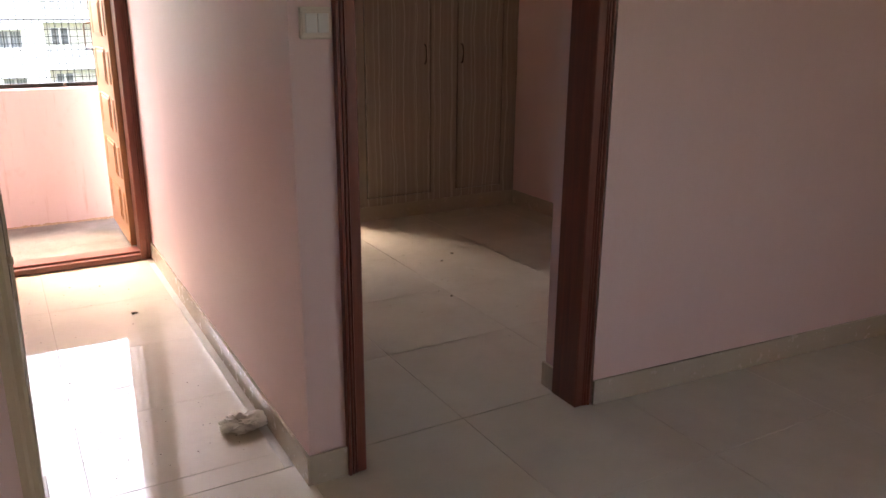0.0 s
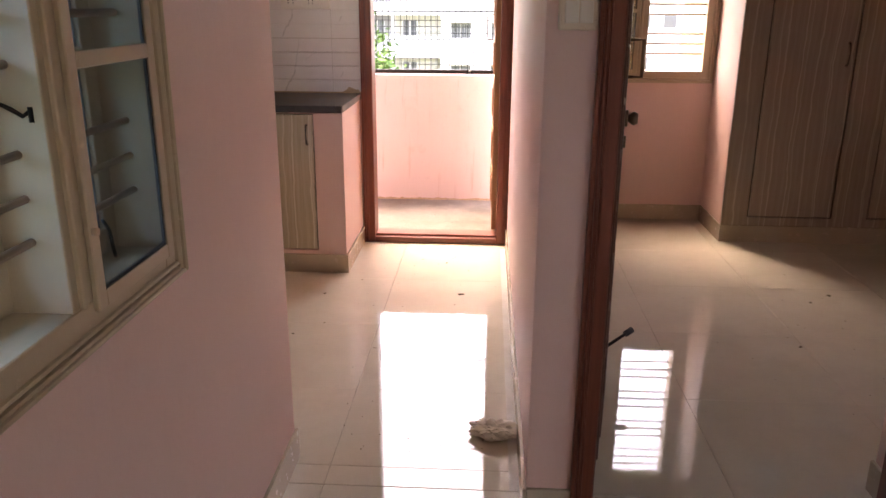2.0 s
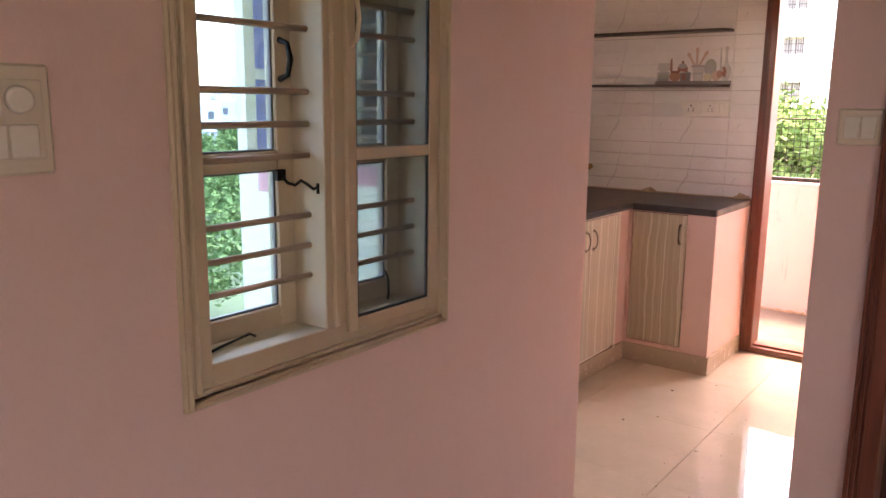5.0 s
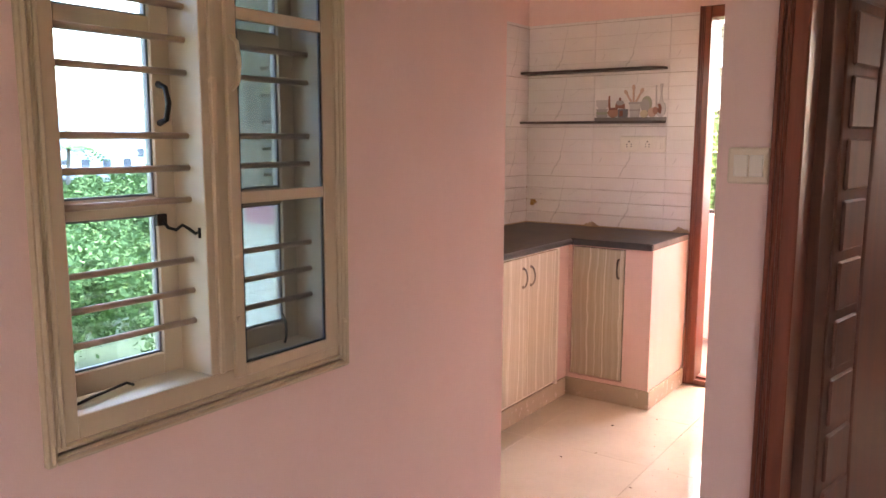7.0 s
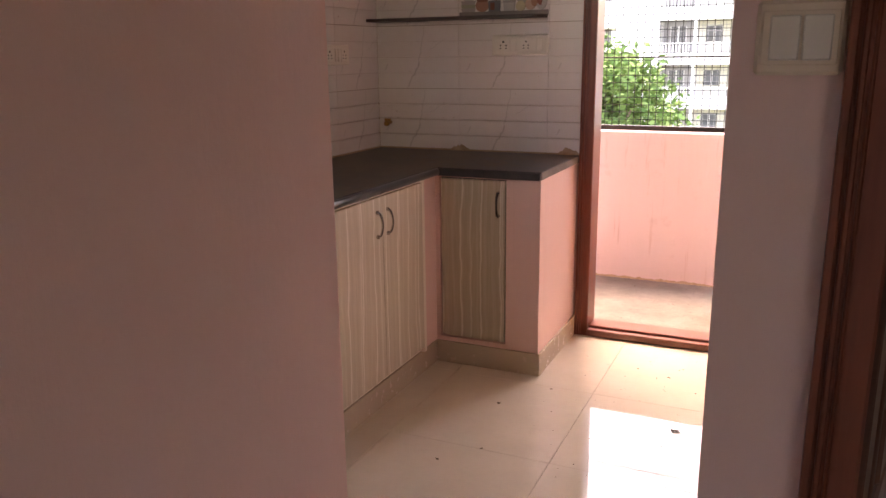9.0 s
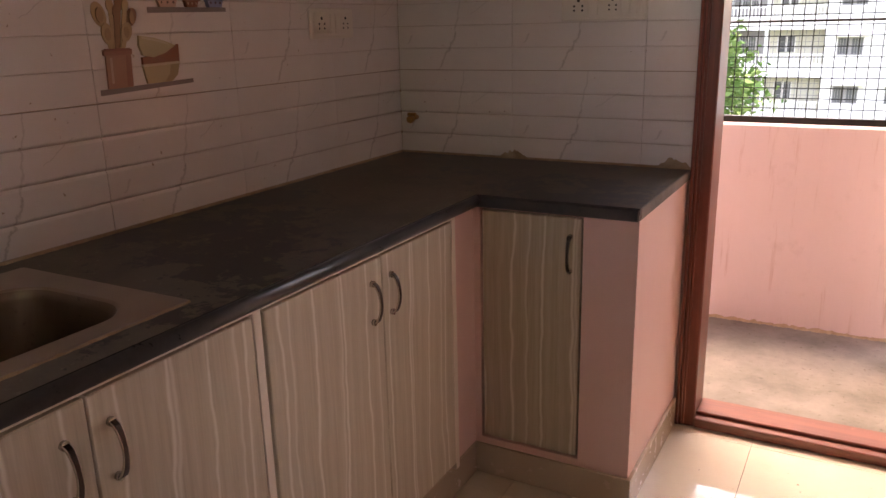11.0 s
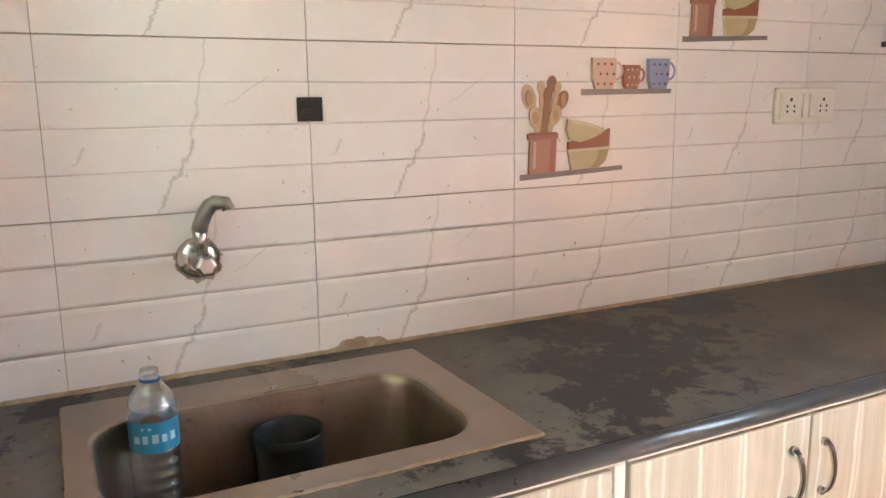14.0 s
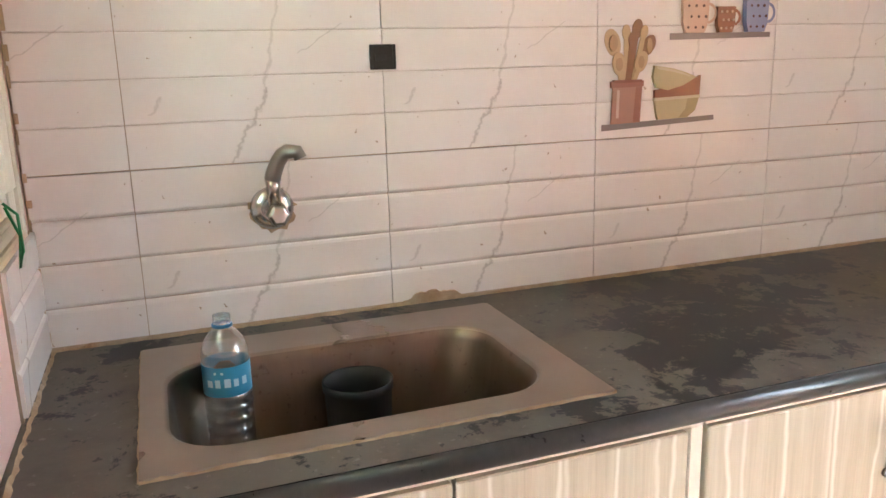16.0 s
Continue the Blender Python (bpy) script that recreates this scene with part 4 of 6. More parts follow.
return_door()
for b in ((-0.129, 3.45, 0, -0.118, 5.224, 0.098), (-0.129, 5.224, 0, 0.353, 5.235, 0.098), (0.342, 5.235, 0, 0.353, 5.786, 0.098)):
    structure("baseboard", boxes(b, bevel=0.002), SKIRTING, "beige tile skirting below the cabinets", "skirting")
structure("plinth", boxes((KWEST + 0.01, 3.596, 0, -0.129, 5.076, 0.10)), SKIRTING, "beige plinth below the cabinets", "plinth")


# ---- wardrobe ----
def wardrobe():
    x0, x1, yf = 2.467, 3.798, 5.962
    structure("wardrobe_pier", boxes((x0, yf + 0.002, 0.10, x0 + 0.06, BED_N, TOP)), PINK, "pink side wall of the wardrobe niche", "pier")
    w = thing("wardrobe", ((x0 + x1) / 2, yf, 0.0), "tall built-in wardrobe with pale wavy veneer doors", "wardrobe")
    part("plinth", boxes((x0 - 0.008, yf - 0.008, 0, x1, BED_N - 0.012, 0.10)), SKIRTING, w, "beige tile plinth")
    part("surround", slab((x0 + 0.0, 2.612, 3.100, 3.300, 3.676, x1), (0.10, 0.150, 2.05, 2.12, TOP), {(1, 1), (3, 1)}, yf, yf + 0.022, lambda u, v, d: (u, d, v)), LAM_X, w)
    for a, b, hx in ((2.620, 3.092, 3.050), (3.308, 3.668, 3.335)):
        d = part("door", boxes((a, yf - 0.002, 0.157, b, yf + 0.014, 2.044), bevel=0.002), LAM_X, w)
        bow_handle(d, (hx, yf - 0.002, 0), (0, -1, 0), 1.03, 1.16)
    # Dark backing sheet paints the shade seen through the door gaps.
    part("inside", boxes((x0 + 0.062, yf + 0.03, 0.12, x1, yf + 0.035, 2.1)), SLOT_SHADE, w)


wardrobe()

# ---- floor tiles and wall tiles ----
floor = structure("floor", boxes((-0.95, SOUTH - 0.15, -0.16, EAST + 0.15, 5.95, -0.006), (1.19, 5.95, -0.16, 3.95, 6.60, -0.006)), GROUT, "polished ivory vitrified floor tiles with dust and scraps", "floor")
GX, GY, STEP = 0.603, 3.350, 0.598
tile_mesh = {}


def floor_tile(x0, y0, x1, y1):
    w, h = round(x1 - x0, 3), round(y1 - y0, 3)
    if w < 0.01 or h < 0.01:
        return
    if (w, h) not in tile_mesh:
        bm = boxes((-w / 2, -h / 2, -0.006, w / 2, h / 2, 0.0))
        bmesh.ops.bevel(bm, geom=[e for e in bm.edges if all(v.co.z > -0.001 for v in e.verts)], offset=0.0008, segments=1, affect="EDGES")
        me = bpy.data.meshes.new("floor_tile")
        bm.to_mesh(me)
        bm.free()
        me.materials.append(FLOOR_TILE)
        tile_mesh[(w, h)] = me
    ob = new("floor_tile", tile_mesh[(w, h)])
    ob.location = ((x0 + x1) / 2, (y0 + y1) / 2, 0)
    ob.parent = floor


for rx0, ry0, rx1, ry1 in ((WEST, SOUTH, EAST, 3.348), (-0.70, 3.45, PART_X, 5.945), (1.31, 3.350, BED_X1, BED_N), (WEST, 3.350, PART_X, 3.45)):
    for i in range(-4, 9):
        for j in range(-12, 8):
            x0, y0 = max(rx0, GX + i * STEP), max(ry0, GY + j * STEP)
            x1, y1 = min(rx1, GX + (i + 1) * STEP), min(ry1, GY + (j + 1) * STEP)
            if x1 > x0 and y1 > y0:
                floor_tile(x0 + 0.0005, y0 + 0.0005, x1 - 0.0005, y1 - 0.0005)

TW, TH, GAP = 0.4455, 0.2985, 0.0016
strip_mesh = {}


def marble_tile(parent, turn, at, w, h, cut_low, shift, cushion):
    """One wall tile of four grooved strips; cut_low: height cut off its foot; shift: the print's offset along the wall; cushion: deep bevelled grooves."""
    key = (round(w, 3), round(h, 3), round(shift, 3), round(cut_low, 3), cushion)
    if key not in strip_mesh:
        bm = bmesh.new()
        prof = [(0.0, -TH / 2 + cut_low)]
        d = 0.008
        top = -TH / 2 + cut_low + h
        prof.append((d, -TH / 2 + cut_low + 0.0006))
        for k in (1, 2, 3):
            z = -TH / 2 + k * TH / 4
            if -TH / 2 + cut_low + 0.006 < z < top - 0.006:
                if cushion:
                    prof += [(d, z - 0.0085), (d - 0.0016, z - 0.0040), (d - 0.0045, z - 0.0010), (d - 0.0045, z + 0.0006), (d - 0.0014, z + 0.0030), (d, z + 0.0060)]
                else:
                    prof += [(d, z - 0.0022), (d - 0.0014, z - 0.0004), (d - 0.0014, z + 0.0004), (d, z + 0.0022)]
        prof += [(d, top - 0.0006), (0.0, top)]
        rows = [[bm.verts.new((x, -dd, z)) for dd, z in prof] for x in (shift - w / 2, shift + w / 2)]
        for k in range(len(prof) - 1):
            f = bm.faces.new((rows[0][k], rows[1][k], rows[1][k + 1], rows[0][k + 1]))
            f.material_index = 1 if max(prof[k][0], prof[k + 1][0]) < d - (0.004 if cushion else 0.001) else 0
        bm.faces.new(rows[0])
        bm.faces.new(rows[1][::-1])
        bmesh.ops.recalc_face_normals(bm, faces=bm.faces)
        me = bpy.data.meshes.new("wall_tile")
        bm.to_mesh(me)
        bm.free()
        me.materials.append(WALL_TILE)
        me.materials.append(GROOVE)
        strip_mesh[key] = me
    ob = new("wall_tile", strip_mesh[key])
    ob.matrix_basis = Matrix.Translation(at) @ Matrix.Rotation(radians(turn), 4, "Z")
    ob.parent = parent


def tiled(parent, turn, u_to_world, u0, u1, joint, z0, z1, zjoint):
    n0 = math.floor((u0 - joint) / TW)
    for i in range(n0, n0 + 12):
        a, b = joint + i * TW, joint + (i + 1) * TW
        lo, hi = max(a, u0), min(b, u1)
        if hi - lo < 0.01:
            continue
        for j in range(-3, 6):
            c, e = zjoint + j * TH, zjoint + (j + 1) * TH
            zl, zh = max(c, z0), min(e, z1)
            if zh - zl < 0.01:
                continue
            mid = (a + b) / 2
            marble_tile(parent, turn, Vector((*u_to_world(mid), (c + e) / 2)), hi - lo - GAP, zh - zl - GAP, zl - c + GAP / 2, (lo + hi) / 2 - mid, zh < 1.2)


TILE_TOP = 2.08
tiles_west = structure("tiled_wall_west", boxes((KWEST, KSOUTH + 0.001, CT + 0.001, KWEST + 0.004, NORTH - 0.001, TILE_TOP)), GROUT, "white marble-print wall tiles with brown grout", "tiled wall")
tiled(tiles_west, 90, lambda u: (KWEST + 0.002, u), KSOUTH + 0.004, NORTH - 0.0098, 4.060, CT + 0.006, TILE_TOP, 1.167)
tiles_north = structure("tiled_wall_north", boxes((KWEST + 0.004, NORTH - 0.004, CT + 0.001, 0.352, NORTH, TILE_TOP)), GROUT, "white marble-print wall tiles above the worktop", "tiled wall")
tiled(tiles_north, 0, lambda u: (u, NORTH - 0.002), KWEST + 0.0102, 0.350, 0.194, CT + 0.006, TILE_TOP, 1.167)
tiles_south = structure("tiled_wall_south", boxes((KWEST + 0.004, KSOUTH, CT + 0.001, -0.40, KSOUTH + 0.004, 1.080)), GROUT, "white wall tiles below the kitchen window", "tiled wall")
tiled(tiles_south, 180, lambda u: (-u, KSOUTH + 0.002), 0.40, 0.690, 0.258, CT + 0.006, 1.080, 1.167)


# ---- shelves, sink and fittings of the kitchen ----
def wall_shelf(z):
    s = thing("wall_shelf", (KWEST, NORTH, z), "thin dark granite shelf on the tiled wall", "shelf", "kitchen wall shelves")
    bm = bmesh.new()
    y0, y1, x0, x1 = NORTH - 0.115, NORTH - 0.004, KWEST + 0.004, 0.185
    pts = [(x0, y1), (x0, y0)] + [(x1 - 0.06 + 0.06 * math.sin(a), y0 + 0.06 - 0.06 * math.cos(a)) for a in (k * math.pi / 12 for k in range(7))] + [(x1, y1)]
    lo = [bm.verts.new((x, y, z - 0.014)) for x, y in pts]
    hi = [bm.verts.new((x, y, z)) for x, y in pts]
    bm.faces.new(lo[::-1])
    bm.faces.new(hi)
    for k in range(len(pts)):
        n = (k + 1) % len(pts)
        bm.faces.new((lo[k], lo[n], hi[n], hi[k]))
    part("board", bm, SHELF_STONE, s)


wall_shelf(1.795)
wall_shelf(1.498)


def ragged_bead(name, a, b, up, out, seed, label):
    """A ragged bead of mortar from a to b in the angle of wall and worktop."""
    rng = random.Random(seed)
    a, b = Vector(a), Vector(b)
    n = max(8, int((b - a).length / 0.012))
    bm = bmesh.new()
    rings = []
    for k in range(n + 1):
        p = a.lerp(b, k / n)
        h, w = up * rng.uniform(0.35, 1.3), out.length * rng.uniform(0.4, 1.2)
        o = out.normalized() * w
        rings.append([bm.verts.new(p), bm.verts.new(p + Vector((0, 0, h))), bm.verts.new(p + o * 0.5 + Vector((0, 0, h * 0.5))), bm.verts.new(p + o)])
    for r, s in zip(rings, rings[1:]):
        for i in range(4):
            bm.faces.new((r[i], r[(i + 1) % 4], s[(i + 1) % 4], s[i]))
    if not name:
        return bm
    return tagged(mesh_object(name, bm, MORTAR), label, "mortar", kind="structure")


def rounded(cx, cy, hx, hy, r, n=8):
    pts = []
    for q, (sx, sy) in enumerate(((1, 1), (-1, 1), (-1, -1), (1, -1))):
        for k in range(n):
            a = math.pi / 2 * (q + k / (n - 1))
            pts.append((cx + sx * (hx - r) + r * math.cos(a), cy + sy * (hy - r) + r * math.sin(a)))
    return pts


def sink():
    x0, x1, y0, y1 = -0.625, -0.168, 3.600, 4.228
    cx, cy, hx, hy = -0.374, 3.900, 0.152, 0.263
    s = thing("sink", (cx, cy, CT), "stained stainless steel sink set in the black worktop", "sink")
    bm = bmesh.new()
    zt = CT + 0.005
    loops = []
    n = 8
    outer = []
    for q, (px, py) in enumerate(((x1, y1), (x0, y1), (x0, y0), (x1, y0))):
        for k in range(n):
            f = k / (n - 1)
            if q % 2 == 0:
                dx, dy = (min(1, 2 * (1 - f)), min(1, 2 * f))
            else:
                dx, dy = (min(1, 2 * f), min(1, 2 * (1 - f)))
            corner = Vector((px, py))
            slack = Vector(((px - cx) * 0.12 * (1 - dx), (py - cy) * 0.12 * (1 - dy)))
            outer.append(tuple(corner - slack))
    loops.append([(p[0], p[1], CT + 0.0005) for p in outer])
    loops.append([(p[0], p[1], zt) for p in outer])
    for grow, z, r in ((0.006, zt, 0.085), (0.0, zt - 0.004, 0.080), (-0.006, zt - 0.02, 0.076), (-0.016, 0.735, 0.07), (-0.024, 0.712, 0.066), (-0.045, 0.702, 0.055), (-0.12, 0.699, 0.02)):
        loops.append([(x, y, z) for x, y in rounded(cx, cy, hx + grow, hy + grow, r, n)])
    verts = [[bm.verts.new(p) for p in l] for l in loops]
    m = len(verts[0])
    for a, b in zip(verts, verts[1:]):
        for i in range(m):
            f = bm.faces.new((a[i], a[(i + 1) % m], b[(i + 1) % m], b[i]))
            f.smooth = a is not verts[0] and a is not verts[1]
    bm.faces.new(verts[-1])
    bmesh.ops.remove_doubles(bm, verts=bm.verts, dist=0.0001)
    bmesh.ops.recalc_face_normals(bm, faces=bm.faces)
    for f in bm.faces:
        f.normal_flip() if f.normal.z < -0.5 else None
    # Faces below the rim take the darker steel that carries the bowl's shade.
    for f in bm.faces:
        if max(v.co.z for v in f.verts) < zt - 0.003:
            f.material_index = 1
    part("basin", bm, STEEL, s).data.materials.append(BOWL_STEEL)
    part("drain", lathe(bmesh.new(), [(0.0005, 0.006), (0.02, 0.005), (0.034, 0.003), (0.036, 0.0)], (cx - 0.02, cy + 0.05, 0.700), 18), CHROME, s, "chrome waste outlet")
    # ragged old sealant round the rim
    for k, (a, b, out) in enumerate((((x1, y0, CT + 0.0004), (x1, y1, CT + 0.0004), Vector((0.0026, 0, 0))), ((x0, y0, CT + 0.0004), (x0, y1, CT + 0.0004), Vector((-0.0026, 0, 0))),
                                     ((x0, y0, CT + 0.0004), (x1, y0, CT + 0.0004), Vector((0, -0.003, 0))), ((x0, y1, CT + 0.0004), (x1, y1, CT + 0.0004), Vector((0, 0.004, 0))))):
        part("sealant", ragged_bead("", a, b, 0.0042, out, 40 + k, ""), MORTAR, s, "crumbling brown sealant")



sink()


def lathe_x(x, y, z, radius, thick, seed):
    """An uneven round smear on a wall that faces +x."""
    rng = random.Random(seed)
    n = 26
    bm = bmesh.new()
    rim = [bm.verts.new((x, y + radius * f * math.cos(a), z - 0.008 + radius * f * math.sin(a))) for a, f in ((2 * math.pi * k / n, rng.uniform(0.82, 1.1)) for k in range(n))]
    mid = bm.verts.new((x + thick, y, z - 0.004))
    for k in range(n):
        bm.faces.new((rim[k], rim[(k + 1) % n], mid))
    return bm


def tap():
    x, y, z = KWEST + 0.010, 3.843, 1.084
    t = thing("tap", (x, y, z), "chrome wall tap with its spout turned up and aside", "tap")
    part("flange", sweep(bmesh.new(), [(x, y, z), (x + 0.006, y, z), (x + 0.014, y, z)], [0.039, 0.037, 0.021], 28), CHROME, t)
    part("mortar_ring", lathe_x(x - 0.0005, y, z, 0.047, 0.003, 71), MORTAR, t, "brown mortar smear round the flange")
    bm = sweep(bmesh.new(), [(x + 0.010, y, z), (x + 0.05, y, z), (x + 0.062, y, z)], [0.015, 0.015, 0.016], 16)
    sweep(bm, [(x + 0.036, y, z + 0.005), (x + 0.036, y, z + 0.04), (x + 0.036, y, z + 0.058)], [0.012, 0.012, 0.014], 16)
    part("body", bm, CHROME, t)
    part("spout", sweep(bmesh.new(), [(x + 0.036, y, z + 0.056), (x + 0.038, y + 0.002, z + 0.066), (x + 0.042, y + 0.010, z + 0.086), (x + 0.046, y + 0.018, z + 0.098), (x + 0.052, y + 0.026, z + 0.104), (x + 0.062, y + 0.042, z + 0.103), (x + 0.064, y + 0.046, z + 0.092)], [0.0145, 0.014, 0.0135, 0.0135, 0.013, 0.012, 0.0115], 14), DULL_METAL, t, "dull grey spout")
    knob = bmesh.new()
    sweep(knob, [(x + 0.060, y, z), (x + 0.064, y, z), (x + 0.084, y, z), (x + 0.088, y, z)], [0.013, 0.019, 0.018, 0.012], 36)
    # six grips pressed out of the rim
    for v in knob.verts:
        a = math.atan2(v.co.z - z, v.co.y - y)
        f = 1 + 0.08 * math.cos(6 * a)
        v.co.y, v.co.z = y + (v.co.y - y) * f, z + (v.co.z - z) * f
    part("knob", knob, CHROME, t)


tap()


def bottle():
    at = (-0.490, 3.726, 0.702)
    b = thing("water_bottle", at, "open clear plastic water bottle with a blue label in the sink", "bottle")
    prof = [(0.012, 0.0), (0.033, 0.002), (0.0362, 0.010)]
    for k in range(7):
        z = 0.016 + k * 0.0185
        prof += [(0.0366, z), (0.0372, z + 0.005), (0.0366, z + 0.009), (0.0325, z + 0.0137)]
    prof += [(0.0365, 0.146), (0.0365, 0.197), (0.0352, 0.206), (0.030, 0.219), (0.021, 0.231), (0.0145, 0.238), (0.0135, 0.242), (0.0135, 0.258), (0.0125, 0.258)]
    part("body", lathe(bmesh.new(), prof, at, 28), BOTTLE_PLASTIC, b)
    label = part("label", lathe(bmesh.new(), [(0.0371, 0.136), (0.0371, 0.184)], at, 28), LABEL_BLUE, b, "blue paper label with pale lettering")
    part("collar", lathe(bmesh.new(), [(0.0138, 0.239), (0.0160, 0.240), (0.0160, 0.244), (0.0138, 0.245)], at, 20), COLLAR_BLUE, b, "blue cap ring")
    bm = bmesh.new()
    for k, (w, h) in enumerate(((0.5, 0.011), (0.42, 0.013), (0.5, 0.014), (0.4, 0.012), (0.45, 0.013))):
        a0 = -0.95 + k * 0.38
        a1 = a0 + w * 0.52
        quad = [(a0, 0.152), (a1, 0.152), (a1, 0.152 + h), (a0, 0.152 + h)]
        bm.faces.new([bm.verts.new((at[0] + 0.0375 * math.cos(a), at[1] + 0.0375 * math.sin(a), at[2] + z)) for a, z in quad])
    for a0, a1, z0, z1 in ((-0.6, -0.2, 0.173, 0.177),):
        bm.faces.new([bm.verts.new((at[0] + 0.0375 * math.cos(a), at[1] + 0.0375 * math.sin(a), at[2] + z)) for a, z in ((a0, z0), (a1, z0), (a1, z1), (a0, z1))])
    part("lettering", bm, LABEL_WHITE, label)


LABEL_BLUE = plain("blue_bottle_label", (0.045, 0.30, 0.50), 0.35, 30, 0.15)
COLLAR_BLUE = plain("blue_plastic_ring", (0.03, 0.16, 0.34), 0.35)
LABEL_WHITE = plain("pale_lettering", (0.45, 0.66, 0.74), 0.4, 30, 0.1)
bottle()

pot = thing("flower_pot", (-0.448, 3.925, 0.702), "empty black plastic pot standing in the sink", "pot")
part("body", lathe(bmesh.new(), [(0.030, 0.002), (0.050, 0.0), (0.0545, 0.118), (0.0570, 0.120), (0.0575, 0.1335), (0.0560, 0.1350), (0.0535, 0.132), (0.0515, 0.118), (0.044, 0.006), (0.001, 0.006)], (-0.448, 3.925, 0.702), 32), BLACK_PLASTIC, pot)


# ---- sockets and switches ----
def plate(name, place, u0, u1, z0, z1, modules, label, category, material):
    """place(u, z, d): d stands off the wall. modules: (u, kind) as shares of the width."""
    p = thing(name, tuple(place((u0 + u1) / 2, z0, 0)), label, category)

    def pbox(a, c, b, e, d0, d1, bevel=0.002):
        q, r = place(a, c, d0), place(b, e, d1)
        return boxes(tuple(min(i, j) for i, j in zip(q, r)) + tuple(max(i, j) for i, j in zip(q, r)), bevel=bevel)

    part("cover", pbox(u0, z0, u1, z1, 0.0, 0.010, 0.004), material, p)
    W, H = u1 - u0, z1 - z0
    part("inset", pbox(u0 + W * 0.07, z0 + H * 0.14, u1 - W * 0.07, z1 - H * 0.14, 0.009, 0.0125, 0.001), material, p)
    for f0, f1, g0, g1, kind in modules:
        a, b, c, e = u0 + W * f0, u0 + W * f1, z0 + H * g0, z0 + H * g1
        if kind == "switch":
            part("rocker", pbox(a, c, b, e, 0.012, 0.0165, 0.0015), WHITE_PLASTIC, p)
        elif kind == "dial":
            m0, mz, r = (a + b) / 2, (c + e) / 2, min(b - a, e - c) / 2
            part("dial", sweep(bmesh.new(), [place(m0, mz, 0.012), place(m0, mz, 0.020), place(m0, mz, 0.022)], [r, r * 0.94, r * 0.8], 24), WHITE_PLASTIC, p)
        else:
            sock = part("socket", pbox(a, c, b, e, 0.012, 0.0142, 0.001), WHITE_PLASTIC, p)
            m0, w, h = (a + b) / 2, b - a, e - c
            bm = bmesh.new()
            for du, dz, r in ((0, 0.26, 0.085), (-0.22, -0.02, 0.06), (0.22, -0.02, 0.06), (-0.22, -0.24, 0.06), (0.22, -0.24, 0.06)):
                q = place(m0 + du * w, (c + e) / 2 + dz * h, 0.0138)
                o = place(m0 + du * w, (c + e) / 2 + dz * h, 0.0146)
                sweep(bm, [q, o], r * min(w, h), 10)
            # Dark discs on the socket face paint the shade of the holes.
            part("pin_hole_discs", bm, SLOT_SHADE, sock)


SMEARED = plain("paint_smeared_ivory", (0.74, 0.63, 0.50), 0.45, 18, 0.12)
north_at = lambda u, z, d: Vector((u, NORTH - 0.010 - d, z))
west_at = lambda u, z, d: Vector((KWEST + 0.010 + d, u, z))
hall_at = lambda u, z, d: Vector((WEST + d, u, z))
front_at = lambda u, z, d: Vector((u, FRONT - d, z))
plate("socket_plate", north_at, -0.078, 0.196, 1.320, 1.412, ((0.10, 0.32, 0.18, 0.82, "socket"), (0.34, 0.44, 0.18, 0.82, "switch"), (0.52, 0.70, 0.18, 0.82, "socket"), (0.72, 0.80, 0.18, 0.82, "switch"), (0.82, 0.90, 0.18, 0.82, "switch")), "ivory double socket and switch plate on the tiles", "socket", WHITE_PLASTIC)
plate("socket_plate", west_at, 5.276, 5.500, 1.285, 1.377, ((0.10, 0.36, 0.18, 0.82, "socket"), (0.42, 0.52, 0.18, 0.82, "switch"), (0.53, 0.62, 0.18, 0.82, "switch"), (0.66, 0.90, 0.18, 0.82, "socket")), "ivory socket and switch plate on the tiles", "socket", WHITE_PLASTIC)
plate("switch_plate", front_at, 1.216, 1.306, 1.300, 1.380, ((0.16, 0.50, 0.20, 0.80, "switch"), (0.53, 0.86, 0.20, 0.80, "switch")), "paint-smeared ivory light switch beside the door frame", "switch", SMEARED)
plate("switch_plate", hall_at, 1.660, 1.846, 1.282, 1.428, ((0.66, 0.86, 0.52, 0.84, "dial"), (0.52, 0.64, 0.54, 0.84, "switch"), (0.68, 0.88, 0.16, 0.46, "switch"), (0.46, 0.66, 0.16, 0.46, "switch"), (0.14, 0.30, 0.54, 0.84, "switch"), (0.14, 0.40, 0.16, 0.46, "switch")), "ivory switchboard with a fan dial beside the window", "switchboard", IVORY_PLASTIC)

box_hole = thing("junction_box", (KWEST + 0.008, 4.060, 1.340), "open black junction box cut into the tiles", "junction box")
# Dark block on the tile face stands in for the box's shaded hollow.
part("cavity", boxes((KWEST + 0.009, 4.040, 1.322, KWEST + 0.0125, 4.080, 1.362), bevel=0.001), SLOT_SHADE, box_hole)
part("rim", boxes((KWEST + 0.010, 4.036, 1.320, KWEST + 0.016, 4.041, 1.364), (KWEST + 0.010, 4.079, 1.320, KWEST + 0.016, 4.084, 1.364), (KWEST + 0.010, 4.041, 1.320, KWEST + 0.016, 4.079, 1.324), (KWEST + 0.010, 4.041, 1.360, KWEST + 0.016, 4.079, 1.364), (KWEST + 0.012, 4.046, 1.336, KWEST + 0.017, 4.066, 1.346), bevel=0.001), BLACK_PLASTIC, box_hole)

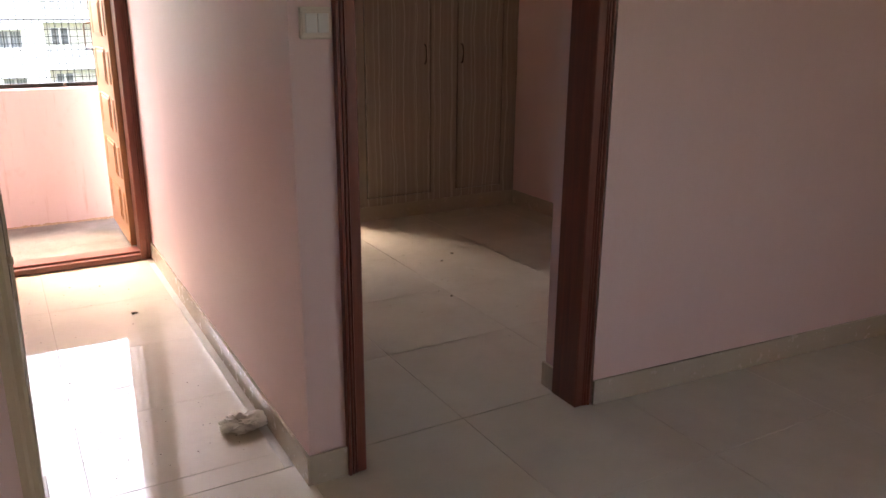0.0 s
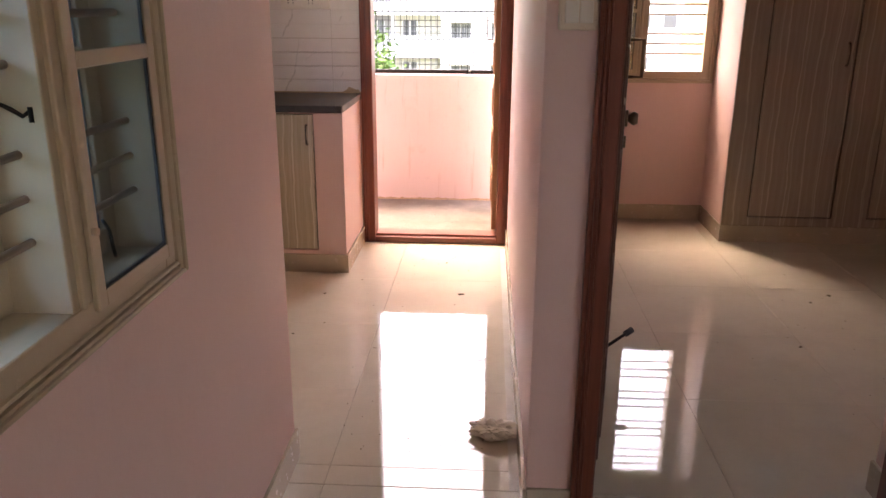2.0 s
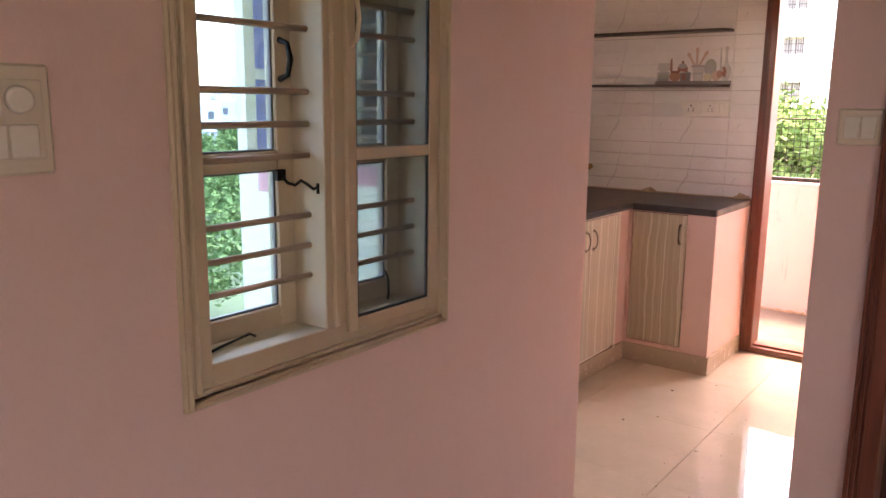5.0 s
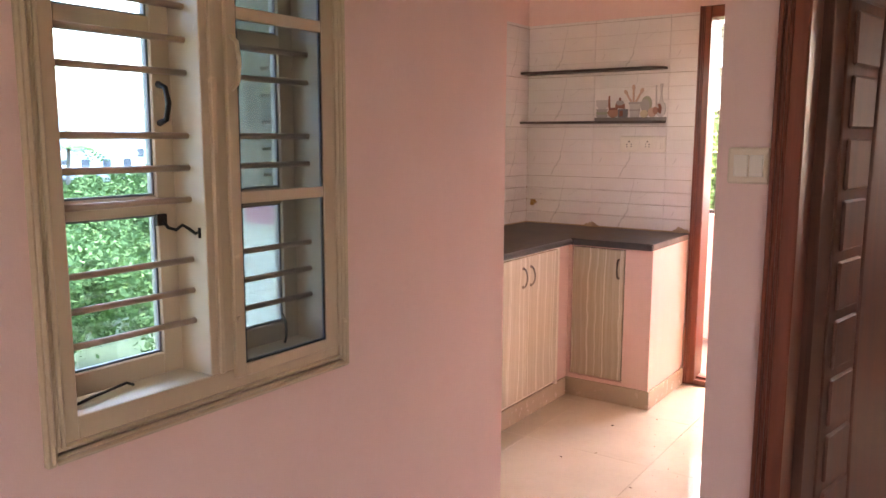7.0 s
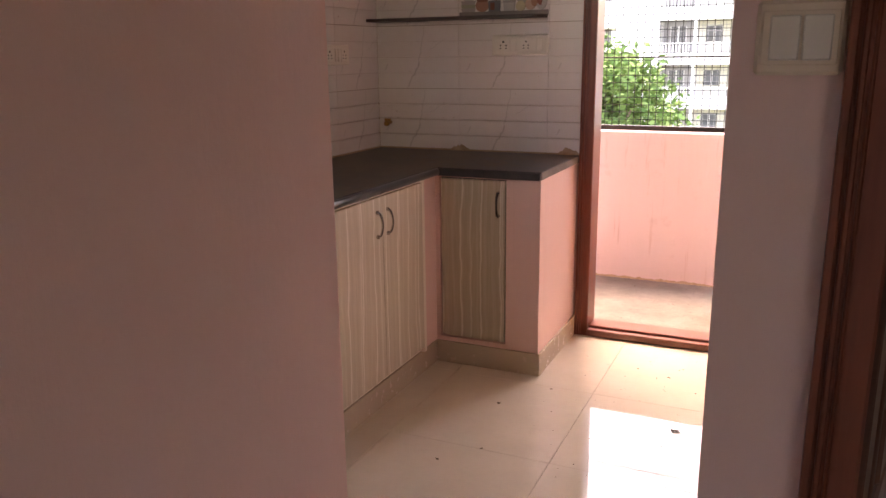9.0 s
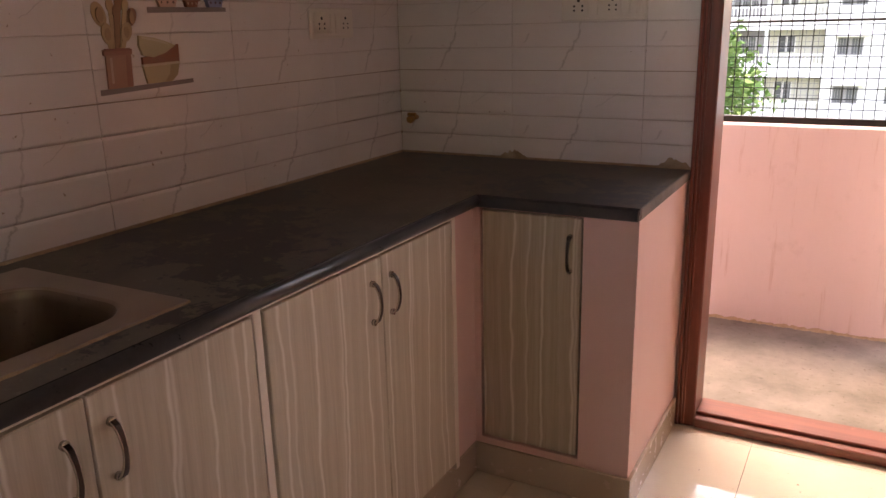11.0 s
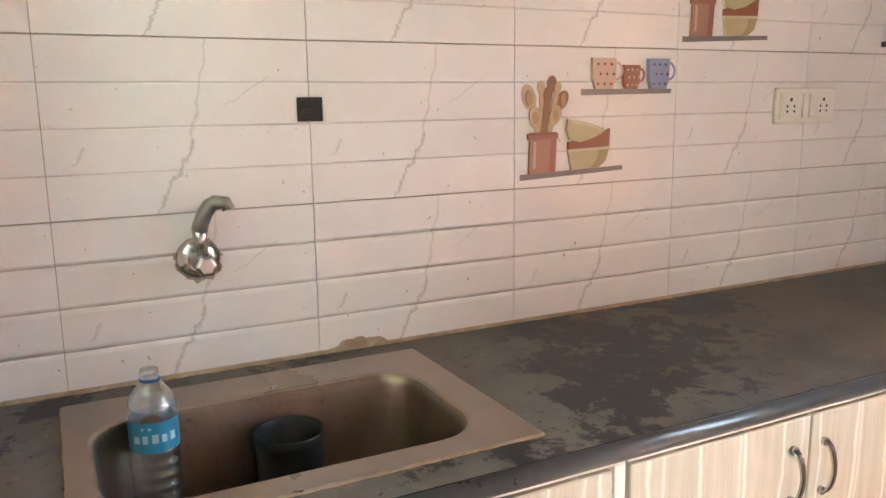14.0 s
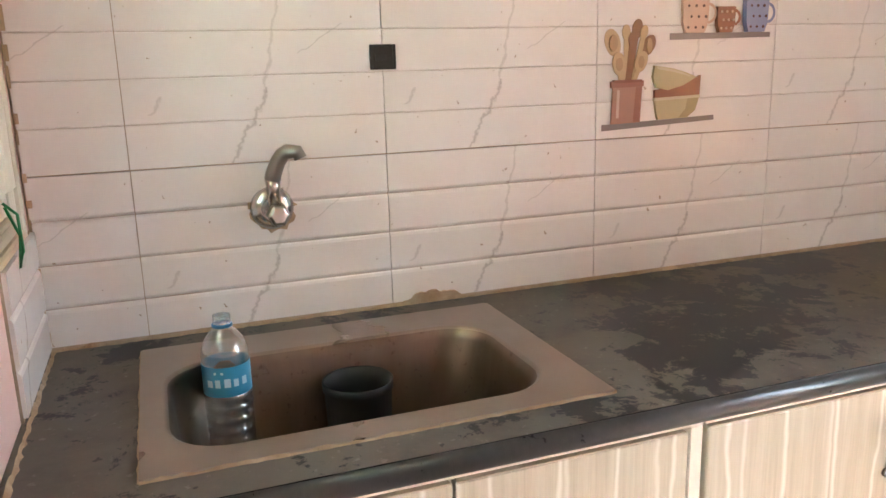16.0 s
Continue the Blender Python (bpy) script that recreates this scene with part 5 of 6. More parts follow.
BRASS = metal("dull_brass", (0.42, 0.25, 0.09), 0.35)
gas = thing("gas_stub", (-0.628, NORTH - 0.01, 1.006), "capped brass gas pipe stub on the tiles", "pipe")
part("pipe", sweep(bmesh.new(), [(-0.628, NORTH - 0.008, 1.0), (-0.628, NORTH - 0.05, 1.0)], 0.009, 12), BRASS, gas)
part("valve", sweep(bmesh.new(), [(-0.628, NORTH - 0.045, 0.996), (-0.628, NORTH - 0.062, 0.996), (-0.628, NORTH - 0.066, 0.996)], [0.014, 0.014, 0.009], 6), BRASS, gas)
part("lever", boxes((-0.640, NORTH - 0.058, 1.008, -0.606, NORTH - 0.048, 1.020), bevel=0.002), BRASS, gas)


# ---- pictures printed on the tiles ----
def flat(name, color):
    return plain(name, color, 0.22, 25, 0.18)


TERRA, TERRA_D, SPOON, SPOON_D = flat("print_terracotta", (0.42, 0.21, 0.15)), flat("print_dark_terracotta", (0.26, 0.10, 0.065)), flat("print_pale_wood", (0.52, 0.37, 0.21)), flat("print_brown_wood", (0.27, 0.14, 0.07))
OLIVE, OLIVE_D, SHELF_GREY, PEACH, MUG_BLUE, MUG_BROWN, DOT = (flat("print_" + n, c) for n, c in (("olive", (0.50, 0.42, 0.25)), ("dark_olive", (0.36, 0.29, 0.16)), ("shelf_grey", (0.24, 0.205, 0.20)), ("peach", (0.60, 0.41, 0.32)), ("blue", (0.25, 0.28, 0.44)), ("brown", (0.27, 0.10, 0.055)), ("dots", (0.12, 0.07, 0.06))))
PRINT_MID, JAR_GREY = flat("print_mid_grey", (0.40, 0.37, 0.35)), flat("print_dark_grey", (0.20, 0.19, 0.20))
SPOON_M, TERRA_M, OLIVE_L = flat("print_mid_wood", (0.40, 0.26, 0.14)), flat("print_mid_terracotta", (0.33, 0.145, 0.10)), flat("print_pale_olive", (0.60, 0.53, 0.36))
PRINT_WHITE, PRINT_GREEN = flat("print_pale_grey", (0.55, 0.52, 0.50)), flat("print_green_grey", (0.34, 0.36, 0.27))


class Print:
    """Flat printed shapes on one tile; shares u, v of the tile from its lower corner."""

    def __init__(self, name, at, place, label):
        self.ob = thing(name, at, label, "tile picture")
        self.place, self.depth = place, 0.0

    def shape(self, name, outline, material):
        self.depth += 0.00022
        bm = bmesh.new()
        f = [bm.verts.new(self.place(u, v, self.depth)) for u, v in outline]
        b = [bm.verts.new(self.place(u, v, -0.0004)) for u, v in outline]
        bm.faces.new(f)
        for k in range(len(f)):
            n = (k + 1) % len(f)
            bm.faces.new((f[k], f[n], b[n], b[k]))
        bmesh.ops.recalc_face_normals(bm, faces=bm.faces)
        return part(name, bm, material, self.ob)

    def oval(self, name, u, v, ru, rv, material, tilt=0.0, a0=0.0, a1=2 * math.pi, n=18):
        pts = []
        for k in range(n):
            a = a0 + (a1 - a0) * k / (n - (0 if a1 - a0 > 6.2 else 1))
            x, y = ru * math.cos(a), rv * math.sin(a) * TH / TW
            y *= TW / TH
            c, s = math.cos(tilt), math.sin(tilt)
            pts.append((u + (x * TW * c - y * TH * s) / TW, v + (x * TW * s + y * TH * c) / TH))
        return self.shape(name, pts, material)

    def ring(self, name, u, v, ru, rv, w, material):
        self.depth += 0.00022
        bm = bmesh.new()
        pts = [self.place(u + ru * math.cos(a), v + rv * math.sin(a), self.depth) for a in (-1.5 + 3.0 * k / 12 for k in range(13))]
        inner = [self.place(u + (ru - w) * math.cos(a), v + (rv - w * 1.4) * math.sin(a), self.depth) for a in (-1.5 + 3.0 * k / 12 for k in range(13))]
        a = [bm.verts.new(p) for p in pts]
        b = [bm.verts.new(p) for p in inner]
        for k in range(12):
            bm.faces.new((a[k], a[k + 1], b[k + 1], b[k]))
        return part(name, bm, material, self.ob)


def spoon(p, u0, v0, u1, v1, r, mat, name="spoon"):
    du, dv = (u1 - u0), (v1 - v0)
    L = math.hypot(du * TW, dv * TH)
    nx, ny = -dv * TH / L * 0.0055 / TW, du * TW / L * 0.0055 / TH
    p.shape("spoon_handle", [(u0 - nx, v0 - ny), (u0 + nx, v0 + ny), (u1 + nx, v1 + ny), (u1 - nx, v1 - ny)], mat)
    p.oval(name, u1 + du * 0.10, v1 + dv * 0.10, r, r * 2.3 * TW / TH * 0.68, mat, math.atan2(dv * TH, du * TW) - math.pi / 2)


def mug(p, u, v, w, h, body, dots):
    p.ring("mug_handle", u + w * 0.44, v + h * 0.58, w * 0.34, h * 0.32, 0.014, body)
    p.shape("mug", [(u - w * 0.36, v), (u + w * 0.34, v), (u + w * 0.46, v + h * 0.3), (u + w * 0.48, v + h), (u - w * 0.5, v + h), (u - w * 0.47, v + h * 0.3)], body)
    for k in range(3):
        for j in range(3):
            p.oval("dot", u - w * 0.28 + k * w * 0.27 + (j % 2) * w * 0.1, v + h * (0.16 + j * 0.32), 0.0065, 0.010, dots, n=8)


def spoon_picture(y0, z0):
    p = Print("tile_picture", (KWEST + 0.01, y0, z0), lambda u, v, d: Vector((KWEST + 0.0103 + d, y0 + u * TW, z0 + v * TH)), "printed wall tile with wooden spoons, bowls and mugs")
    p.shape("shelf", [(0.03, 0.055), (0.655, 0.092), (0.655, 0.126), (0.03, 0.098)], SHELF_GREY)
    p.shape("shelf", [(0.385, 0.655), (0.965, 0.665), (0.965, 0.70), (0.385, 0.70)], SHELF_GREY)
    for a in ((0.14, 0.38, 0.085, 0.62, 0.040, SPOON), (0.17, 0.38, 0.205, 0.70, 0.028, SPOON_D), (0.155, 0.38, 0.150, 0.68, 0.022, SPOON), (0.18, 0.38, 0.262, 0.60, 0.032, SPOON_D), (0.19, 0.38, 0.238, 0.68, 0.020, SPOON), (0.16, 0.38, 0.178, 0.64, 0.020, SPOON_D), (0.13, 0.36, 0.115, 0.49, 0.034, SPOON), (0.185, 0.36, 0.225, 0.50, 0.032, SPOON)):
        spoon(p, *a)
    for u, v, w, h in ((0.080, 0.640, 0.022, 0.055), (0.113, 0.500, 0.018, 0.045), (0.229, 0.512, 0.016, 0.042), (0.270, 0.620, 0.015, 0.05)):
        p.oval("spoon_hollow", u, v, w, h, SPOON_M)
    p.shape("jar", [(0.075, 0.10), (0.228, 0.105), (0.236, 0.345), (0.230, 0.385), (0.08, 0.385), (0.082, 0.345)], TERRA)
    p.shape("jar_shade", [(0.190, 0.108), (0.228, 0.110), (0.235, 0.345), (0.202, 0.345)], TERRA_M)
    p.shape("jar_shine", [(0.098, 0.14), (0.112, 0.14), (0.116, 0.33), (0.102, 0.33)], PEACH)
    p.shape("jar_rim", [(0.07, 0.345), (0.242, 0.348), (0.244, 0.388), (0.07, 0.388)], TERRA_M)
    p.shape("jar_mouth", [(0.078, 0.376), (0.236, 0.378), (0.232, 0.396), (0.084, 0.396)], TERRA_D)
    p.shape("bowl", [(0.325, 0.115), (0.49, 0.12), (0.535, 0.17), (0.556, 0.265), (0.305, 0.255), (0.315, 0.17)], OLIVE)
    p.shape("bowl_shade", [(0.44, 0.122), (0.49, 0.124), (0.533, 0.17), (0.553, 0.262), (0.49, 0.26), (0.478, 0.18)], OLIVE_D)
    p.shape("bowl_rim", [(0.303, 0.245), (0.557, 0.256), (0.556, 0.276), (0.304, 0.266)], OLIVE_L)
    p.shape("bowl", [(0.305, 0.266), (0.554, 0.276), (0.558, 0.41), (0.45, 0.35), (0.305, 0.32)], MUG_BROWN)
    p.shape("bowl", [(0.310, 0.335), (0.375, 0.315), (0.46, 0.345), (0.535, 0.400), (0.47, 0.435), (0.395, 0.465), (0.300, 0.485), (0.292, 0.41)], OLIVE)
    p.shape("bowl_hollow", [(0.318, 0.460), (0.40, 0.440), (0.505, 0.402), (0.460, 0.432), (0.39, 0.460), (0.305, 0.480)], OLIVE_L)
    mug(p, 0.515, 0.70, 0.15, 0.225, PEACH, DOT)
    mug(p, 0.685, 0.70, 0.105, 0.175, MUG_BROWN, PEACH)
    mug(p, 0.860, 0.70, 0.135, 0.225, MUG_BLUE, DOT)


spoon_picture(4.060 + TW, 1.167)
spoon_picture(4.060 + 2 * TW, 1.167 + TH)


def pantry_picture(x0, z0):
    p = Print("tile_picture", (x0, NORTH - 0.01, z0), lambda u, v, d: Vector((x0 + u * TW, NORTH - 0.0103 - d, z0 + v * TH)), "printed wall tile with pots, jars and a vase")
    p.shape("shelf", [(0.01, 0.10), (0.99, 0.10), (0.99, 0.18), (0.01, 0.18)], SHELF_GREY)
    for k, v in enumerate((0.18, 0.235, 0.29)):
        p.shape("bowl", [(0.045, v), (0.185, v), (0.20, v + 0.055), (0.03, v + 0.055)], PRINT_GREEN if k % 2 else PRINT_MID)
    p.shape("bowl", [(0.075, 0.345), (0.165, 0.345), (0.205, 0.41), (0.21, 0.52), (0.03, 0.52), (0.04, 0.41)], PRINT_WHITE)
    p.ring("bowl_handle", 0.025, 0.46, 0.02, 0.05, 0.008, PRINT_WHITE)
    p.shape("spout", [(0.20, 0.38), (0.235, 0.36), (0.225, 0.60), (0.205, 0.60)], TERRA_M)
    p.oval("pot", 0.272, 0.27, 0.075, 0.095, TERRA)
    p.shape("pot_neck", [(0.215, 0.325), (0.33, 0.325), (0.338, 0.37), (0.207, 0.37)], TERRA_D)
    p.shape("canister", [(0.30, 0.37), (0.435, 0.34), (0.43, 0.44), (0.305, 0.45)], TERRA_M)
    p.oval("lid", 0.365, 0.46, 0.055, 0.05, PRINT_MID)
    p.oval("lid_knob", 0.365, 0.53, 0.016, 0.03, TERRA_D)
    p.shape("jar", [(0.345, 0.18), (0.47, 0.18), (0.475, 0.34), (0.34, 0.34)], JAR_GREY)
    p.shape("jar_label", [(0.365, 0.20), (0.41, 0.20), (0.41, 0.31), (0.365, 0.31)], TERRA_D)
    for a in ((0.53, 0.44, 0.45, 0.64, 0.022, PEACH), (0.55, 0.44, 0.545, 0.72, 0.022, PEACH), (0.57, 0.44, 0.65, 0.66, 0.022, PEACH)):
        spoon(p, *a)
    p.oval("plate", 0.725, 0.43, 0.07, 0.15, PRINT_GREEN)
    p.oval("plate", 0.705, 0.40, 0.06, 0.12, PRINT_MID)
    p.shape("crock", [(0.515, 0.18), (0.625, 0.18), (0.645, 0.46), (0.495, 0.46)], PRINT_WHITE)
    p.shape("crock_band", [(0.505, 0.30), (0.635, 0.30), (0.637, 0.33), (0.503, 0.33)], PRINT_MID)
    p.shape("crock_rim", [(0.485, 0.43), (0.65, 0.43), (0.65, 0.47), (0.485, 0.47)], PRINT_MID)
    p.oval("gourd", 0.695, 0.245, 0.052, 0.075, OLIVE_L)
    p.oval("vase_body", 0.915, 0.33, 0.062, 0.15, PRINT_WHITE)
    p.shape("vase_neck", [(0.885, 0.42), (0.945, 0.42), (0.922, 0.60), (0.93, 0.80), (0.895, 0.80), (0.905, 0.60)], PRINT_WHITE)
    p.shape("stem", [(0.845, 0.30), (0.862, 0.30), (0.850, 0.78), (0.838, 0.78)], PRINT_WHITE)
    p.oval("fruit", 0.80, 0.27, 0.055, 0.09, PEACH)
    p.oval("fruit", 0.845, 0.30, 0.035, 0.07, TERRA)
    p.shape("motif", [(0.885, 0.26), (0.915, 0.24), (0.93, 0.34), (0.91, 0.43), (0.875, 0.42), (0.89, 0.36), (0.865, 0.33)], TERRA_D)


pantry_picture(0.194 - TW, 1.167 + TH)


# ---- mortar, scraps and litter ----
ragged_bead("trim", (KWEST + 0.010, KSOUTH + 0.01, CT + 0.0004), (KWEST + 0.010, NORTH - 0.02, CT + 0.0004), 0.006, Vector((0.006, 0, 0)), 3, "ragged brown mortar along the worktop")
ragged_bead("trim", (KWEST + 0.02, NORTH - 0.010, CT + 0.0004), (0.34, NORTH - 0.010, CT + 0.0004), 0.006, Vector((0, -0.006, 0)), 5, "ragged brown mortar along the worktop")
ragged_bead("trim", (KWEST + 0.02, KSOUTH + 0.010, CT + 0.0004), (-0.15, KSOUTH + 0.010, CT + 0.0004), 0.006, Vector((0, 0.006, 0)), 6, "ragged brown mortar along the worktop")
ragged_bead("trim", (KWEST + 0.010, KSOUTH + 0.0105, CT + 0.01), (KWEST + 0.0101, KSOUTH + 0.0105, CT + 0.011), 0.006, Vector((0.004, 0.004, 0)), 8, "mortar in the corner")
bm = bmesh.new()
rng = random.Random(12)
for k in range(26):
    z = CT + 0.02 + k * 0.046 + rng.uniform(-0.008, 0.008)
    box(bm, KWEST + 0.0085, KSOUTH + 0.003, z, KWEST + rng.uniform(0.011, 0.014), KSOUTH + rng.uniform(0.006, 0.013), z + rng.uniform(0.012, 0.04))
tagged(mesh_object("trim", bm, MORTAR), "ragged mortar in the tiled corner", "mortar", kind="structure")


ragged_bead("trim", (-0.80, 6.870, 0.0004), (1.17, 6.870, 0.0004), 0.012, Vector((0, -0.016, 0)), 31, "crumbling cement along the parapet foot")


def mortar_patch(place, w, h, seed):
    rng = random.Random(seed)
    bm = bmesh.new()
    top = []
    n = 18
    for k in range(n + 1):
        f = k / n
        top.append((f * w, h * (math.sin(math.pi * f) ** 0.7) * rng.uniform(0.65, 1.1)))
    front = [bm.verts.new(place(u, v, 0.0028)) for u, v in top]
    foot = [bm.verts.new(place(u, 0.0, 0.0034)) for u, v in top]
    back = [bm.verts.new(place(u, v + 0.0012, -0.001)) for u, v in top]
    for k in range(n):
        bm.faces.new((foot[k], foot[k + 1], front[k + 1], front[k]))
        bm.faces.new((front[k], front[k + 1], back[k + 1], back[k]))
    tagged(mesh_object("trim", bm, MORTAR), "brown mortar patch where a tile is chipped", "mortar", kind="structure")


mortar_patch(lambda u, v, d: Vector((KWEST + 0.010 + d, 4.075 + u, CT + v)), 0.135, 0.026, 2)
mortar_patch(lambda u, v, d: Vector((u - 0.30, NORTH - 0.010 - d, CT + v)), 0.105, 0.030, 3)
mortar_patch(lambda u, v, d: Vector((u + 0.245, NORTH - 0.010 - d, CT + v)), 0.105, 0.034, 4)


def tissue():
    rng = random.Random(9)
    bm = bmesh.new()
    bmesh.ops.create_icosphere(bm, subdivisions=4, radius=1.0)
    for v in bm.verts:
        n = noise.noise(v.co * 2.1) * 0.45 + abs(noise.noise(v.co * 3.6 + Vector((3, 1, 2)))) * 0.45 + abs(noise.noise(v.co * 7.0)) * 0.34 - abs(noise.noise(v.co * 13.0)) * 0.16 - 0.10
        r = 0.80 + n
        v.co = Vector((v.co.x * 0.082 * r, v.co.y * 0.050 * r, max(-0.6, v.co.z) * 0.034 * r))
    low = min(v.co.z for v in bm.verts)
    m = Matrix.Translation((1.105, 3.645, -low)) @ Matrix.Rotation(radians(-14), 4, "Z")
    bmesh.ops.transform(bm, matrix=m, verts=bm.verts)
    t = thing("crumpled_tissue", (1.105, 3.645, 0), "crumpled dirty white tissue lying on the floor tiles", "tissue")
    part("paper", bm, PAPER, t)


tissue()

DRY_LEAF = plain("dry_brown_leaf", (0.085, 0.06, 0.035), 0.8)


def scrap(x, y, size, seed):
    rng = random.Random(seed)
    bm = bmesh.new()
    for k in range(3):
        a = rng.uniform(0, 6.28)
        c = Vector((x + rng.uniform(-0.3, 0.3) * size, y + rng.uniform(-0.3, 0.3) * size, 0.001))
        pts = []
        for j in range(7):
            b = a + j * 2 * math.pi / 7
            pts.append(bm.verts.new(c + Vector((math.cos(b) * size * rng.uniform(0.25, 0.6), math.sin(b) * size * rng.uniform(0.15, 0.4), rng.uniform(0.0, 0.3) * size))))
        mid = bm.verts.new(c + Vector((0, 0, size * 0.3)))
        for j in range(7):
            bm.faces.new((pts[j], pts[(j + 1) % 7], mid))
    o = tagged(mesh_object("dry_leaf", bm, DRY_LEAF, (x, y, 0)), "small dry leaf scrap on the floor tiles", "leaf", "floor scraps")
    o.location = (x, y, 0)


for k, (x, y, s) in enumerate(((0.953, 4.94, 0.024), (2.377, 4.43, 0.018), (0.287, 4.911, 0.014), (0.62, 4.30, 0.010), (0.44, 5.12, 0.010), (0.36, 4.55, 0.009), (0.25, 4.42, 0.011), (2.62, 4.95, 0.014), (2.74, 5.05, 0.02), (0.86, 5.42, 0.012), (0.72, 5.47, 0.009), (0.98, 5.30, 0.008))):
    scrap(x, y, s, k)
rng = random.Random(21)
bm = bmesh.new()
for k in range(150):
    cx, cy, spread = rng.choice(((0.75, 5.3, 0.35), (0.4, 4.7, 0.5), (0.85, 3.9, 0.35), (2.4, 4.6, 0.7), (0.95, 3.6, 0.25), (0.5, 6.5, 0.45)))
    x, y = rng.gauss(cx, spread * 0.5), rng.gauss(cy, spread * 0.5)
    if (0.42 < x < 1.14 and 3.5 < y < 5.7) or (1.45 < x < 3.6 and 3.5 < y < 5.8) or (0.0 < x < 1.08 and 6.0 < y < 6.8):
        s = rng.uniform(0.0007, 0.0022)
        box(bm, x - s, y - s * 0.7, 0.0003, x + s, y + s * 0.7, s * 0.8 + 0.0003, m=None)
tagged(mesh_object("crumbs", bm, DRY_LEAF), "fine dark crumbs and grit scattered on the floor", "grit", kind="stuff")


# ---- outdoors ----
structure("facade_kitchen", along_x(3.285, 3.2995, (-0.903, -0.53, 0.30, 0.322), (-10, 1.12, 2.10, 6), {(1, 1)}), CREAM_OUT, "cream outer wall of the kitchen", "facade")
structure("facade_side", boxes((-0.918, 3.285, -10, -0.9035, 7.02, 6)), CREAM_OUT, "cream outer wall of the kitchen", "facade")
structure("facade_hall", along_y(0.323, 0.3375, (SOUTH - 1, 2.047, 2.737, 3.2845), (-10, 0.885, 1.985, 6), {(1, 1)}), CREAM_OUT, "cream outer wall of the hall", "facade")
structure("facade_band", boxes((-0.80, 3.279, 1.04, -0.715, 3.2845, 6), (-0.715, 3.279, 1.04, -0.62, 3.2845, 1.12), (-0.45, 3.279, 1.10, 0.315, 3.2845, 1.165)), ROSE_OUT, "rose painted bands on the outer wall", "facade")


def earth():
    m = Nodes("earth_and_scrub", (0.15, 0.13, 0.09), 0.95)
    w = m.world_coord()
    c = m.mix(m.ramp(m.noise(0.06, 6, 0.6, w), [(0.42, 0.0), (0.6, 1.0)]), (0.085, 0.12, 0.055), (0.05, 0.10, 0.03))
    m.set("Base Color", m.mix(m.math("MULTIPLY", m.noise(1.5, 5, 0.6, w), 0.5), c, (0.10, 0.10, 0.06)))
    return m.mat


GROUND_Z = -10.0
structure("ground", boxes((-2500, -2500, GROUND_Z - 1, 2500, 2500, GROUND_Z)), earth(), "scrub and bare earth far below", "ground")
WHITE_FACADE = paint("white_facade_paint", (0.80, 0.78, 0.73), (0.62, 0.60, 0.55), 0.85, 0.1)
DARK_GLASS = plain("dark_window_glass", (0.13, 0.135, 0.14), 0.15, 5, 0.2)
GREY_FRAME = plain("grey_window_frame", (0.30, 0.28, 0.27), 0.6)
YELLOW_FACADE = paint("pale_yellow_facade", (0.66, 0.63, 0.51), (0.54, 0.51, 0.41), 0.85)


